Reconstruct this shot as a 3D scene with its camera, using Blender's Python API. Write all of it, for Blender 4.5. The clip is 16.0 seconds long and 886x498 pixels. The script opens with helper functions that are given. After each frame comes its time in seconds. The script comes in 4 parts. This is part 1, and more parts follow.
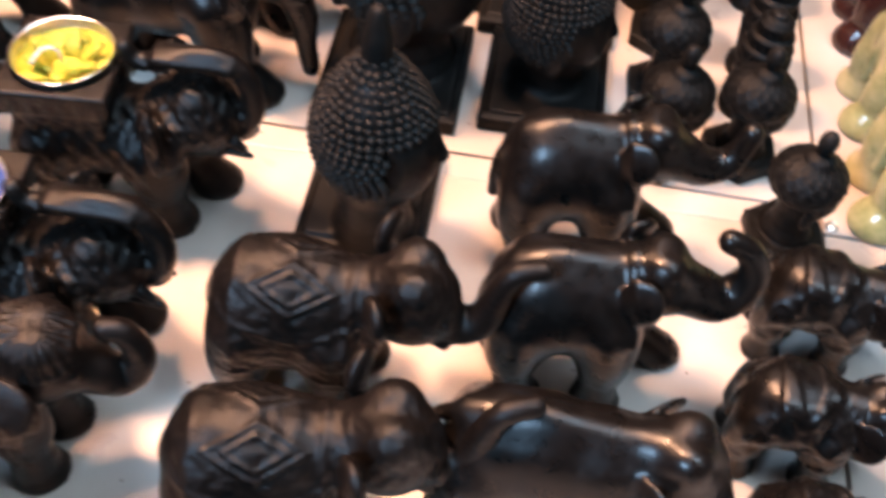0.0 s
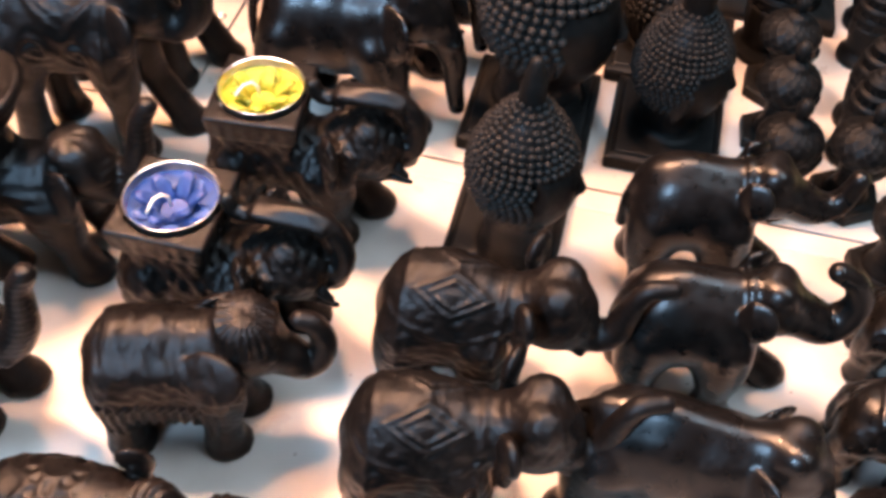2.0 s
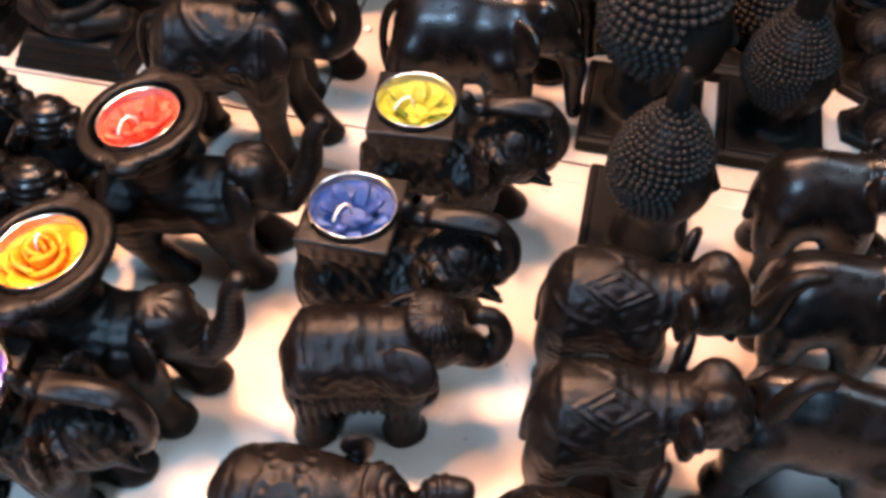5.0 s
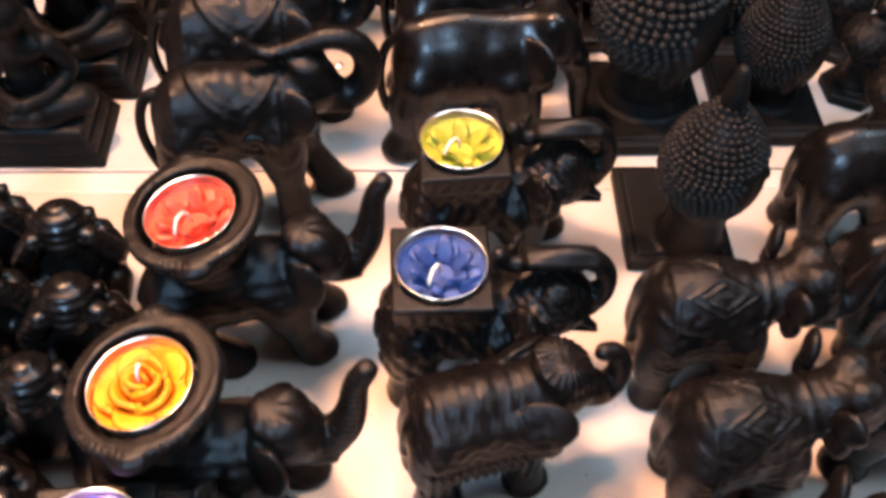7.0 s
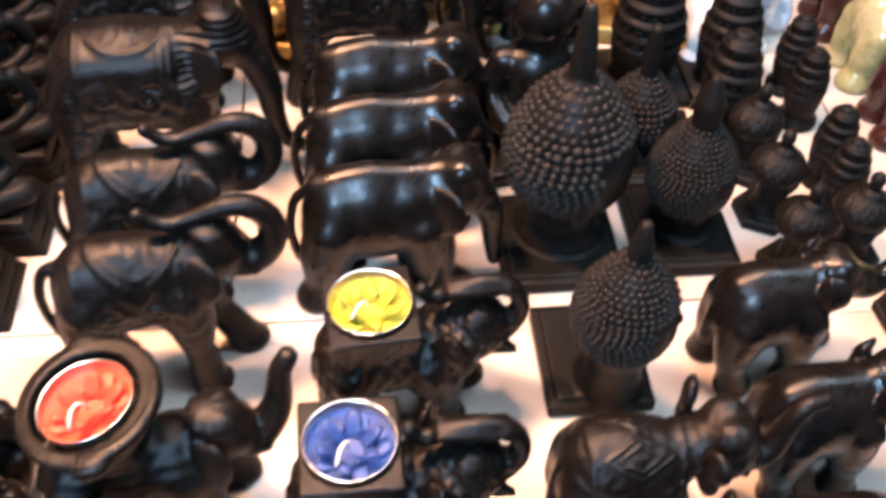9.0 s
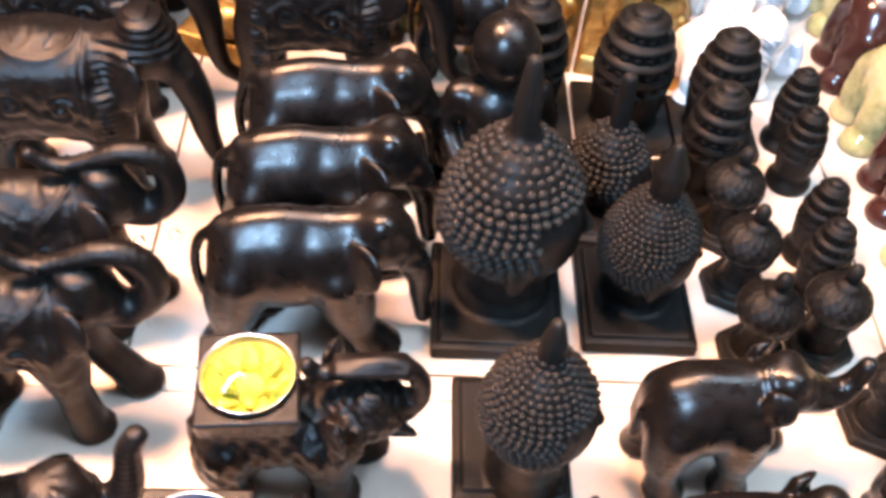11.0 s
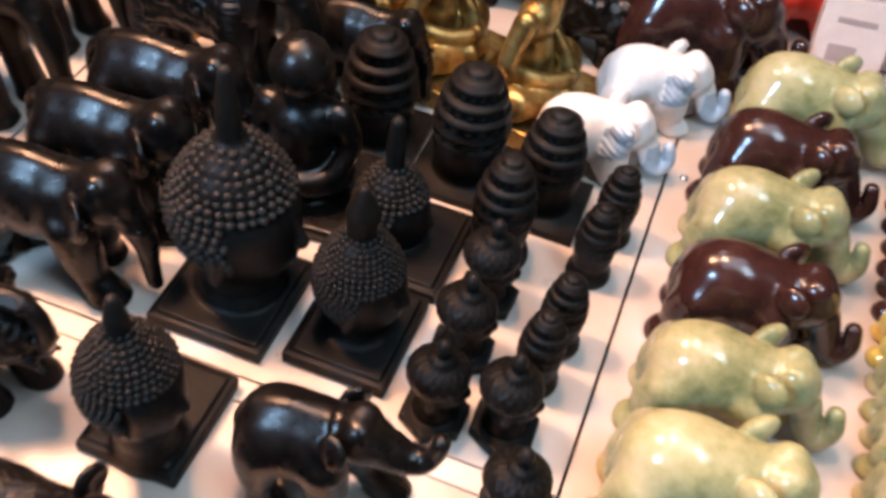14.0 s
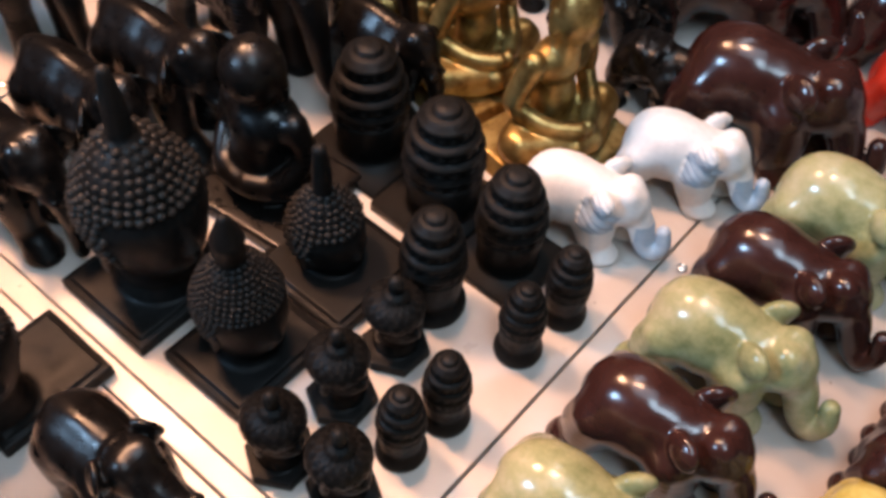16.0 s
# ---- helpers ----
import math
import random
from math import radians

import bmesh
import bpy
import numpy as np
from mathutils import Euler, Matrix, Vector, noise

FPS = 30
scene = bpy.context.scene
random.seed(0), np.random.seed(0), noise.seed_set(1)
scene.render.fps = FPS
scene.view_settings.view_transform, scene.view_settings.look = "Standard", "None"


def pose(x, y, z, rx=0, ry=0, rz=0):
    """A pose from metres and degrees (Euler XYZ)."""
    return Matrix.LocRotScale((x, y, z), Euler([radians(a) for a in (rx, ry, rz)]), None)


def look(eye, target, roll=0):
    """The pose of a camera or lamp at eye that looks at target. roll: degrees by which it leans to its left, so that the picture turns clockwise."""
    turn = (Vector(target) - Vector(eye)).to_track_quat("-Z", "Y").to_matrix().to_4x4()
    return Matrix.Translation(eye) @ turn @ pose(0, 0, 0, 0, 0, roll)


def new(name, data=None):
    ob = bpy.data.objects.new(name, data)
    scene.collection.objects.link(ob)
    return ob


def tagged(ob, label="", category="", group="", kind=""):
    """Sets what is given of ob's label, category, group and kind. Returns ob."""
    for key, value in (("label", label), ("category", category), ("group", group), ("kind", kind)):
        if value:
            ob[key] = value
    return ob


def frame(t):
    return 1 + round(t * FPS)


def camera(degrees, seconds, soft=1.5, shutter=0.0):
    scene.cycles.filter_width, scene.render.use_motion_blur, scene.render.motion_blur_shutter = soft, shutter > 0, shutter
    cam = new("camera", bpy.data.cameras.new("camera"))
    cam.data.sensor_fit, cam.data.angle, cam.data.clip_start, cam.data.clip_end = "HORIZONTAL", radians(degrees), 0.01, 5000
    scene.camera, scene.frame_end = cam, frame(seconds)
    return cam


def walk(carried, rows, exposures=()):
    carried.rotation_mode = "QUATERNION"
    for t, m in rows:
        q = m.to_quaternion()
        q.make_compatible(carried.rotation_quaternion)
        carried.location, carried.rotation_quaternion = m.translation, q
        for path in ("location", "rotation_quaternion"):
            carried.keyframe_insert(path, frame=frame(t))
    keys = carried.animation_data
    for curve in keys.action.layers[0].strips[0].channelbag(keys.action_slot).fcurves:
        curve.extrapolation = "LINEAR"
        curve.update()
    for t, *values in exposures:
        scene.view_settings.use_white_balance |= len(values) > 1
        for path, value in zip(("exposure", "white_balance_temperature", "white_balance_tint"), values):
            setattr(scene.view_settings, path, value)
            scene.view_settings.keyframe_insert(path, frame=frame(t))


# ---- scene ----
cam = camera(47.0, 16.0, soft=3.4, shutter=0.8)
PATH = [
    (0, (0.078, 0.085, 0.339), (-0.005, 1.327, -1.226), 6.2),
    (0.5, (0.066, 0.077, 0.352), (-0.074, 1.341, -1.191), 5.9),
    (1, (0.063, 0.071, 0.356), (-0.104, 1.346, -1.175), 6.0),
    (1.5, (0.06, 0.058, 0.364), (-0.138, 1.34, -1.158), 4.9),
    (2, (0.057, 0.039, 0.376), (-0.185, 1.308, -1.151), 3.5),
    (2.5, (0.056, 0.034, 0.38), (-0.224, 1.296, -1.146), 2.5),
    (3, (0.054, 0.024, 0.383), (-0.254, 1.292, -1.132), 2.1),
    (3.5, (0.053, 0.017, 0.384), (-0.263, 1.272, -1.14), 2.1),
    (4, (0.043, 0.003, 0.395), (-0.319, 1.25, -1.127), 1.2),
    (6.5, (-0.094, 0.015, 0.405), (-0.051, 1.267, -1.154), 2.5),
    (7, (-0.113, 0.027, 0.405), (-0.042, 1.286, -1.147), 2.1),
    (7.5, (-0.118, 0.033, 0.414), (-0.037, 1.328, -1.109), 1.9),
    (8, (-0.121, 0.033, 0.421), (0.005, 1.363, -1.068), 2.3),
    (8.5, (-0.117, 0.043, 0.429), (0.018, 1.394, -1.038), 1.5),
    (9, (-0.092, 0.061, 0.426), (0.074, 1.421, -1.031), 2.3),
    (9.5, (-0.082, 0.088, 0.427), (0.091, 1.453, -1.025), 2.1),
    (12, (0.022, 0.128, 0.416), (0.035, 1.417, -1.113), 6.0),
    (12.5, (0.059, 0.117, 0.441), (0.044, 1.443, -1.057), 4.9),
    (13, (0.142, 0.173, 0.427), (-0.011, 1.457, -1.099), 5.2),
    (13.5, (0.201, 0.195, 0.422), (-0.124, 1.433, -1.115), 6.8),
    (14, (0.217, 0.151, 0.454), (-0.121, 1.434, -1.043), 8.0),
    (14.5, (0.232, 0.126, 0.473), (-0.082, 1.417, -1.022), 7.9),
    (15, (0.255, 0.184, 0.47), (-0.129, 1.449, -1.03), 8.3),
    (15.5, (0.317, 0.271, 0.454), (-0.317, 1.368, -1.094), 6.5),
    (16, (0.344, 0.302, 0.471), (-0.398, 1.254, -1.124), 3.6),
]
EXPOSURE = [(0, 0.03), (0.6, 0.2), (2, 0.2), (3, 0.1), (4, -0.05), (6.5, -0.28), (8.3, -0.35), (9, 0.3), (9.7, 0.62), (12, 0.95), (12.8, 0.53), (13.5, 0.35), (14.2, -0.3), (15, -0.77), (16, -0.36)]
walk(cam, [(t, look(eye, target, roll)) for t, eye, target, roll in PATH], EXPOSURE)

# ---- light: warm lamps over the back of the stall, cool shop light from the front ----
world = bpy.data.worlds.new("shop_air")
scene.world = world
world.use_nodes = True
world.node_tree.nodes["Background"].inputs[0].default_value = (0.55, 0.6, 0.7, 1)
world.node_tree.nodes["Background"].inputs[1].default_value = 0.05


def lamp(name, eye, target, size, watts, colour, size_y=None, spread=180):
    data = bpy.data.lights.new(name, "AREA")
    data.energy, data.color, data.size, data.spread = watts, colour, size, radians(spread)
    if size_y:
        data.shape, data.size_y = "RECTANGLE", size_y
    ob = new(name, data)
    ob.matrix_world = look(eye, target)
    return ob


lamp("warm_lamp", (-0.50, 0.50, 1.20), (-0.10, 0.12, 0.0), 0.16, 12.5, (1.0, 0.52, 0.31), spread=80)
lamp("warm_lamp", (-0.05, 0.66, 1.35), (0.04, 0.32, 0.0), 0.12, 4.2, (1.0, 0.52, 0.31), spread=90)
lamp("cool_lamp", (0.25, 0.45, 1.95), (0.15, 0.40, 0.0), 1.0, 21, (0.69, 0.82, 1.0), 1.2)
lamp("cool_lamp", (-0.15, 1.08, 1.28), (-0.15, 0.98, 0.0), 0.05, 2.4, (0.70, 0.84, 1.0), 0.5)
lamp("cool_lamp", (-0.46, -0.66, 1.00), (0.0, 0.4, 0.0), 0.22, 29, (0.42, 0.68, 1.0), 0.30)
lamp("cool_lamp", (0.75, 0.15, 1.4), (0.25, 0.6, 0.0), 0.30, 13, (0.60, 0.81, 1.0), 0.5)

# ---- materials ----


class Nodes:
    """A small builder for node materials."""

    def __init__(self, name):
        self.mat = bpy.data.materials.new(name)
        self.mat.use_nodes = True
        self.tree = self.mat.node_tree
        self.bsdf = self.tree.nodes["Principled BSDF"]

    def add(self, kind, **inputs):
        node = self.tree.nodes.new(kind)
        for key, value in inputs.items():
            self.put(node, key.replace("_", " "), value)
        return node

    def put(self, node, socket, value):
        if isinstance(value, bpy.types.NodeSocket):
            self.tree.links.new(value, node.inputs[socket])
        else:
            node.inputs[socket].default_value = value

    def coords(self):
        return self.add("ShaderNodeTexCoord").outputs["Object"]

    def noise(self, scale, detail=4.0, rough=0.55, vector=None):
        node = self.add("ShaderNodeTexNoise", Scale=scale, Detail=detail, Roughness=rough)
        self.put(node, "Vector", vector or self.coords())
        return node.outputs["Fac"]

    def ramp(self, fac, stops):
        node = self.add("ShaderNodeValToRGB", Fac=fac)
        el = node.color_ramp.elements
        while len(el) < len(stops):
            el.new(0.5)
        for e, (p, c) in zip(el, stops):
            e.position = p
            e.color = (*c, 1) if isinstance(c, tuple) else (c, c, c, 1)
        return node.outputs["Color"]

    def mix(self, fac, a, b, mode="MIX"):
        node = self.tree.nodes.new("ShaderNodeMix")
        node.data_type, node.blend_type = "RGBA", mode
        for i, v in ((0, fac), (6, a), (7, b)):
            if isinstance(v, bpy.types.NodeSocket):
                self.tree.links.new(v, node.inputs[i])
            else:
                node.inputs[i].default_value = (*v, 1) if isinstance(v, tuple) else v
        return node.outputs[2]

    def bump(self, height, strength, distance):
        node = self.add("ShaderNodeBump", Height=height, Strength=strength, Distance=distance)
        self.put(self.bsdf, "Normal", node.outputs["Normal"])

    def end(self, colour, rough, metal=0.0, **more):
        self.put(self.bsdf, "Base Color", (*colour, 1) if isinstance(colour, tuple) else colour)
        self.put(self.bsdf, "Roughness", rough)
        self.put(self.bsdf, "Metallic", metal)
        for key, value in more.items():
            self.put(self.bsdf, key.replace("_", " "), value)
        return self.mat


def dark_wood(name, deep, rub, gloss, grain, shine, fleck=0.6, cloud=0.5):
    """Black-stained carving: brown where the ridges are rubbed, dull and shiny in patches. In MATT the dark tone off
    the ridges also holds shade.
    """
    n = Nodes(name)
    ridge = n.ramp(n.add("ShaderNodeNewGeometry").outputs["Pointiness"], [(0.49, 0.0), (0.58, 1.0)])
    patch = n.ramp(n.noise(30, 5), [(0.40, 0.0), (0.66, 1.0)])
    fine = n.noise(330, 6, 0.68)
    wear_shade = n.mix(cloud, ridge, patch)
    tone = n.mix(wear_shade, deep, rub)
    tone = n.mix(n.ramp(fine, [(0.45, 0.0), (0.80, fleck)]), tone, tuple(2.2 * c for c in rub))
    one = n.add("ShaderNodeObjectInfo").outputs["Random"]
    tone = n.mix(n.ramp(one, [(0.0, 0.0), (1.0, 0.5)]), tone, deep)
    rough = n.ramp(n.noise(110, 5, 0.65), [(0.28, gloss - 0.08), (0.55, gloss + 0.05), (0.78, gloss + 0.32)])
    dents = n.mix(0.45, fine, n.noise(95, 4))
    n.bump(dents, 0.6, grain)
    return n.end(tone, rough, Specular_IOR_Level=shine)


WOOD = dark_wood("black_carved_wood", (0.0026, 0.0023, 0.0021), (0.0074, 0.0050, 0.0041), 0.34, 0.0013, 0.22, 0.35)
POLISHED = dark_wood("black_polished_wood", (0.0022, 0.0020, 0.0019), (0.0050, 0.0037, 0.0031), 0.29, 0.0003, 0.30)
# Grey rub on curls and rings; necks, plates and gaps carry shade in colour.
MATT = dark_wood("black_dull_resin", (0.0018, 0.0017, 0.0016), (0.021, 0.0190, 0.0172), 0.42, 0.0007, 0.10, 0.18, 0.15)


def stone(name, stops, gloss, scale=28, **more):
    n = Nodes(name)
    cloud = n.noise(scale, 6, 0.6)
    vein = n.noise(scale * 4, 5, 0.7)
    shade = n.ramp(n.mix(0.3, cloud, vein), stops)
    n.bump(n.noise(160, 3), 0.12, 0.0004)
    return n.end(shade, gloss, **more)


JADE = stone("green_jade", [(0.32, (0.13, 0.14, 0.055)), (0.5, (0.28, 0.265, 0.125)), (0.68, (0.46, 0.38, 0.23))], 0.19, 22)
PALE_JADE = stone("pale_jade", [(0.3, (0.16, 0.17, 0.065)), (0.5, (0.34, 0.32, 0.155)), (0.7, (0.48, 0.41, 0.26))], 0.19, 26)
AMBER = stone("yellow_jade", [(0.3, (0.36, 0.25, 0.04)), (0.6, (0.55, 0.42, 0.12))], 0.14)
MAROON = stone("dark_red_resin", [(0.3, (0.018, 0.0062, 0.0048)), (0.55, (0.034, 0.0120, 0.0092)), (0.8, (0.062, 0.029, 0.022))], 0.20, 30)
RED = stone("red_resin", [(0.3, (0.42, 0.020, 0.012)), (0.7, (0.62, 0.05, 0.025))], 0.18)
CHALK = stone("white_stone", [(0.3, (0.52, 0.50, 0.48)), (0.6, (0.70, 0.67, 0.64))], 0.5)
SLATE = stone("grey_blue_ear_paint", [(0.3, (0.22, 0.27, 0.32)), (0.7, (0.42, 0.47, 0.52))], 0.5)
GREY = stone("dusty_pink_card", [(0.3, (0.38, 0.31, 0.32)), (0.7, (0.48, 0.40, 0.40))], 0.6)
CARD = stone("pale_pink_card", [(0.3, (0.56, 0.42, 0.36)), (0.7, (0.68, 0.54, 0.47))], 0.55)
INK = stone("brown_print", [(0.3, (0.30, 0.21, 0.18)), (0.7, (0.38, 0.27, 0.24))], 0.6)


def gold_leaf():
    n = Nodes("gold_paint")
    dirt = n.ramp(n.noise(70, 5), [(0.35, (0.17, 0.09, 0.022)), (0.62, (0.46, 0.31, 0.11))])
    n.bump(n.noise(200, 4), 0.25, 0.0006)
    return n.end(dirt, 0.40, 0.85)


GOLD = gold_leaf()


def board_white():
    """White laminate with faint yellowed clouds, scuffs and specks."""
    n = Nodes("white_board")
    cloud = n.ramp(n.noise(9, 5), [(0.35, (0.385, 0.325, 0.28)), (0.62, (0.475, 0.425, 0.38))])
    scuff = n.ramp(n.noise(75, 6, 0.7), [(0.56, 0.0), (0.76, 0.5)])
    tone = n.mix(scuff, cloud, (0.40, 0.33, 0.27))
    speck = n.add("ShaderNodeTexVoronoi", Scale=55.0, Vector=n.coords())
    tone = n.mix(n.ramp(speck.outputs["Distance"], [(0.02, 0.75), (0.05, 0.0)]), tone, (0.10, 0.07, 0.05))
    n.bump(n.noise(120, 3), 0.06, 0.0008)
    return n.end(tone, n.ramp(n.noise(30, 4), [(0.3, 0.26), (0.7, 0.42)]))


BOARD = board_white()
GAP = stone("dark_joint", [(0.3, (0.035, 0.025, 0.02)), (0.7, (0.06, 0.045, 0.035))], 0.8)
WALLP = stone("dim_shop_paint", [(0.3, (0.16, 0.13, 0.11)), (0.7, (0.22, 0.19, 0.16))], 0.8, 4)
FLOOR = stone("shop_floor_tile", [(0.3, (0.18, 0.15, 0.12)), (0.7, (0.26, 0.22, 0.18))], 0.4, 3)


def steel():
    n = Nodes("bright_aluminium")
    n.bump(n.noise(300, 3), 0.15, 0.0003)
    return n.end(n.ramp(n.noise(120, 3), [(0.3, (0.62, 0.60, 0.56)), (0.7, (0.82, 0.80, 0.76))]), 0.28, 1.0)


STEEL = steel()


def wax(name, low, high):
    n = Nodes(name)
    tone = n.ramp(n.noise(130, 4), [(0.3, low), (0.7, high)])
    n.bump(n.noise(350, 3), 0.2, 0.0004)
    return n.end(tone, 0.48, Specular_IOR_Level=0.25, Subsurface_Weight=0.12, Subsurface_Scale=0.003)


WAX = {
    "blue": wax("blue_wax", (0.014, 0.032, 0.130), (0.045, 0.085, 0.250)),
    "yellow": wax("yellow_wax", (0.258, 0.236, 0.017), (0.426, 0.395, 0.046)),
    "red": wax("red_wax", (0.502, 0.042, 0.019), (0.669, 0.091, 0.046)),
    "orange": wax("orange_wax", (0.68, 0.20, 0.006), (0.76, 0.30, 0.012)),
    "purple": wax("purple_wax", (0.17, 0.09, 0.46), (0.44, 0.34, 0.72)),
}
WICK = wax("white_wick", (0.62, 0.58, 0.48), (0.78, 0.75, 0.66))

# ---- shaping ----


class Carving:
    """A solid shaped from rounded volumes on a grid and skinned once."""

    def __init__(self, low, high, step):
        self.step = step
        self.low = np.array(low, np.float32)
        self.count = np.ceil((np.array(high) - self.low) / step).astype(int) + 1
        self.axes = [self.low[i] + step * np.arange(self.count[i], dtype=np.float32) for i in range(3)]
        self.field = np.full(self.count, 0.05, np.float32)

    def window(self, low, high, pad):
        cut = []
        for i in range(3):
            a = int(max(0, math.floor((low[i] - pad - self.low[i]) / self.step)))
            b = int(min(self.count[i], math.ceil((high[i] + pad - self.low[i]) / self.step) + 1))
            if b <= a:
                return None, None
            cut.append(slice(a, b))
        x, y, z = (self.axes[i][cut[i]] for i in range(3))
        return tuple(cut), (x[:, None, None], y[None, :, None], z[None, None, :])

    def join(self, cut, d, k):
        f = self.field[cut]
        h = np.clip(0.5 + 0.5 * (f - d) / k, 0, 1)
        self.field[cut] = f * (1 - h) + d * h - k * h * (1 - h)

    def ball(self, centre, radii, turn=(0, 0, 0), k=0.004, carve=False):
        far = max(radii)
        c = np.array(centre, np.float32)
        cut, p = self.window(c - far, c + far, k + 2 * self.step)
        if cut is None:
            return self
        m = np.array(Euler([radians(a) for a in turn]).to_matrix().transposed())
        x, y, z = p[0] - c[0], p[1] - c[1], p[2] - c[2]
        u = [m[i][0] * x + m[i][1] * y + m[i][2] * z for i in range(3)]
        k0 = np.sqrt(sum((u[i] / radii[i]) ** 2 for i in range(3))) + 1e-6
        k1 = np.sqrt(sum((u[i] / radii[i] ** 2) ** 2 for i in range(3))) + 1e-6
        d = k0 * (k0 - 1) / k1
        if carve:
            f = self.field[cut]
            h = np.clip(0.5 - 0.5 * (f + d) / k, 0, 1)
            self.field[cut] = f * (1 - h) - d * h + k * h * (1 - h)
        else:
            self.join(cut, d, k)
        return self

    def limb(self, points, thick, k=0.004, smooth=6):
        """A bent rod through the points, its radius gliding from one end's to the other's."""
        pts = np.array(points, np.float32)
        rad = np.interp(np.linspace(0, 1, len(pts)), np.linspace(0, 1, len(thick)), thick)
        if smooth and len(pts) > 2:
            ends = np.vstack([2 * pts[0] - pts[1], pts, 2 * pts[-1] - pts[-2]])
            out, rr = [], []
            for i in range(len(pts) - 1):
                a, b, c, d = ends[i:i + 4]
                for t in np.arange(smooth) / smooth:
                    out.append(0.5 * (2 * b + (c - a) * t + (2 * a - 5 * b + 4 * c - d) * t * t + (3 * b - a - 3 * c + d) * t ** 3))
                    rr.append(rad[i] + (rad[i + 1] - rad[i]) * t)
            pts, rad = np.array(out + [pts[-1]]), np.array(rr + [rad[-1]])
        big = rad.max()
        cut, p = self.window(pts.min(0) - big, pts.max(0) + big, k + 2 * self.step)
        if cut is None:
            return self
        d = None
        for a, b, ra, rb in zip(pts[:-1], pts[1:], rad[:-1], rad[1:]):
            ab = b - a
            x, y, z = p[0] - a[0], p[1] - a[1], p[2] - a[2]
            h = np.clip((x * ab[0] + y * ab[1] + z * ab[2]) / max(float(ab @ ab), 1e-9), 0, 1)
            e = np.sqrt((x - h * ab[0]) ** 2 + (y - h * ab[1]) ** 2 + (z - h * ab[2]) ** 2) - (ra + h * (rb - ra))
            d = e if d is None else np.minimum(d, e)
        self.join(cut, d, k)
        return self

    def slab(self, centre, half, edge=0.001, turn=(0, 0, 0), k=0.001, taper=0.0):
        c, far = np.array(centre, np.float32), float(np.linalg.norm(half))
        cut, p = self.window(c - far, c + far, k + 2 * self.step)
        if cut is None:
            return self
        m = np.array(Euler([radians(a) for a in turn]).to_matrix().transposed())
        x, y, z = p[0] - c[0], p[1] - c[1], p[2] - c[2]
        u = [m[i][0] * x + m[i][1] * y + m[i][2] * z for i in range(3)]
        s = 1 + taper * u[2] / half[2]
        q = [abs(u[0]) - half[0] * s + edge, abs(u[1]) - half[1] * s + edge, abs(u[2]) - half[2] + edge]
        d = np.sqrt(sum(np.maximum(v, 0) ** 2 for v in q)) + np.minimum(np.maximum(q[0], np.maximum(q[1], q[2])), 0) - edge
        self.join(cut, d, k)
        return self

    def drum(self, centre, radius, half, edge=0.001, turn=(0, 0, 0), k=0.001, oval=1.0):
        """A disc."""
        c, far = np.array(centre, np.float32), radius * max(1, oval) + half
        cut, p = self.window(c - far, c + far, k + 2 * self.step)
        if cut is None:
            return self
        m = np.array(Euler([radians(a) for a in turn]).to_matrix().transposed())
        x, y, z = p[0] - c[0], p[1] - c[1], p[2] - c[2]
        u = [m[i][0] * x + m[i][1] * y + m[i][2] * z for i in range(3)]
        r = np.sqrt(u[0] ** 2 + (u[1] / oval) ** 2)
        a, b = r - radius + edge, abs(u[2]) - half + edge
        d = np.sqrt(np.maximum(a, 0) ** 2 + np.maximum(b, 0) ** 2) + np.minimum(np.maximum(a, b), 0) - edge
        self.join(cut, d, k)
        return self

    def bore(self, floor, radius, turn=(0, 0, 0), oval=1.0, depth=0.030):
        """Sinks a round hole whose floor stands at that place."""
        c, far = np.array(floor, np.float32), radius * max(1, oval) + depth
        cut, p = self.window(c - far, c + far, 0)
        m = np.array(Euler([radians(a) for a in turn]).to_matrix().transposed())
        x, y, z = p[0] - c[0], p[1] - c[1], p[2] - c[2]
        u = [m[i][0] * x + m[i][1] * y + m[i][2] * z for i in range(3)]
        hole = np.maximum(np.maximum(np.sqrt(u[0] ** 2 + (u[1] / oval) ** 2) - radius, -u[2]), u[2] - depth)
        self.field[cut] = np.maximum(self.field[cut], -hole)
        return self

    def relief(self, low, high, height):
        """Raises the surface by height(x, y, z) inside a box."""
        cut, p = self.window(np.array(low), np.array(high), 0)
        if cut is not None:
            self.field[cut] -= height(*p)
        return self

    def mesh(self, name, scale=1.0):
        """The skin of the solid, its foot cut flat at z = 0."""
        self.field = np.maximum(self.field, -self.axes[2][None, None, :])
        f = np.pad(self.field, 1, constant_values=0.05)
        base = self.low - self.step
        s = f < 0
        corner = [(i, j, k) for i in (0, 1) for j in (0, 1) for k in (0, 1)]
        n = np.array(f.shape) - 1
        view = {c: tuple(slice(c[i], c[i] + n[i]) for i in range(3)) for c in corner}
        inside = sum(s[view[c]].astype(np.int8) for c in corner)
        live = np.argwhere((inside > 0) & (inside < 8))
        total, hits = np.zeros((len(live), 3)), np.zeros(len(live))
        at = {c: f[live[:, 0] + c[0], live[:, 1] + c[1], live[:, 2] + c[2]] for c in corner}
        for c in corner:
            for axis in range(3):
                if c[axis]:
                    continue
                e = list(c)
                e[axis] = 1
                a, b = at[c], at[tuple(e)]
                cross = (a < 0) != (b < 0)
                t = np.where(cross, a / np.where(cross, a - b, 1), 0)
                spot = np.tile(np.array(c, float), (len(live), 1))
                spot[:, axis] = t
                total += spot * cross[:, None]
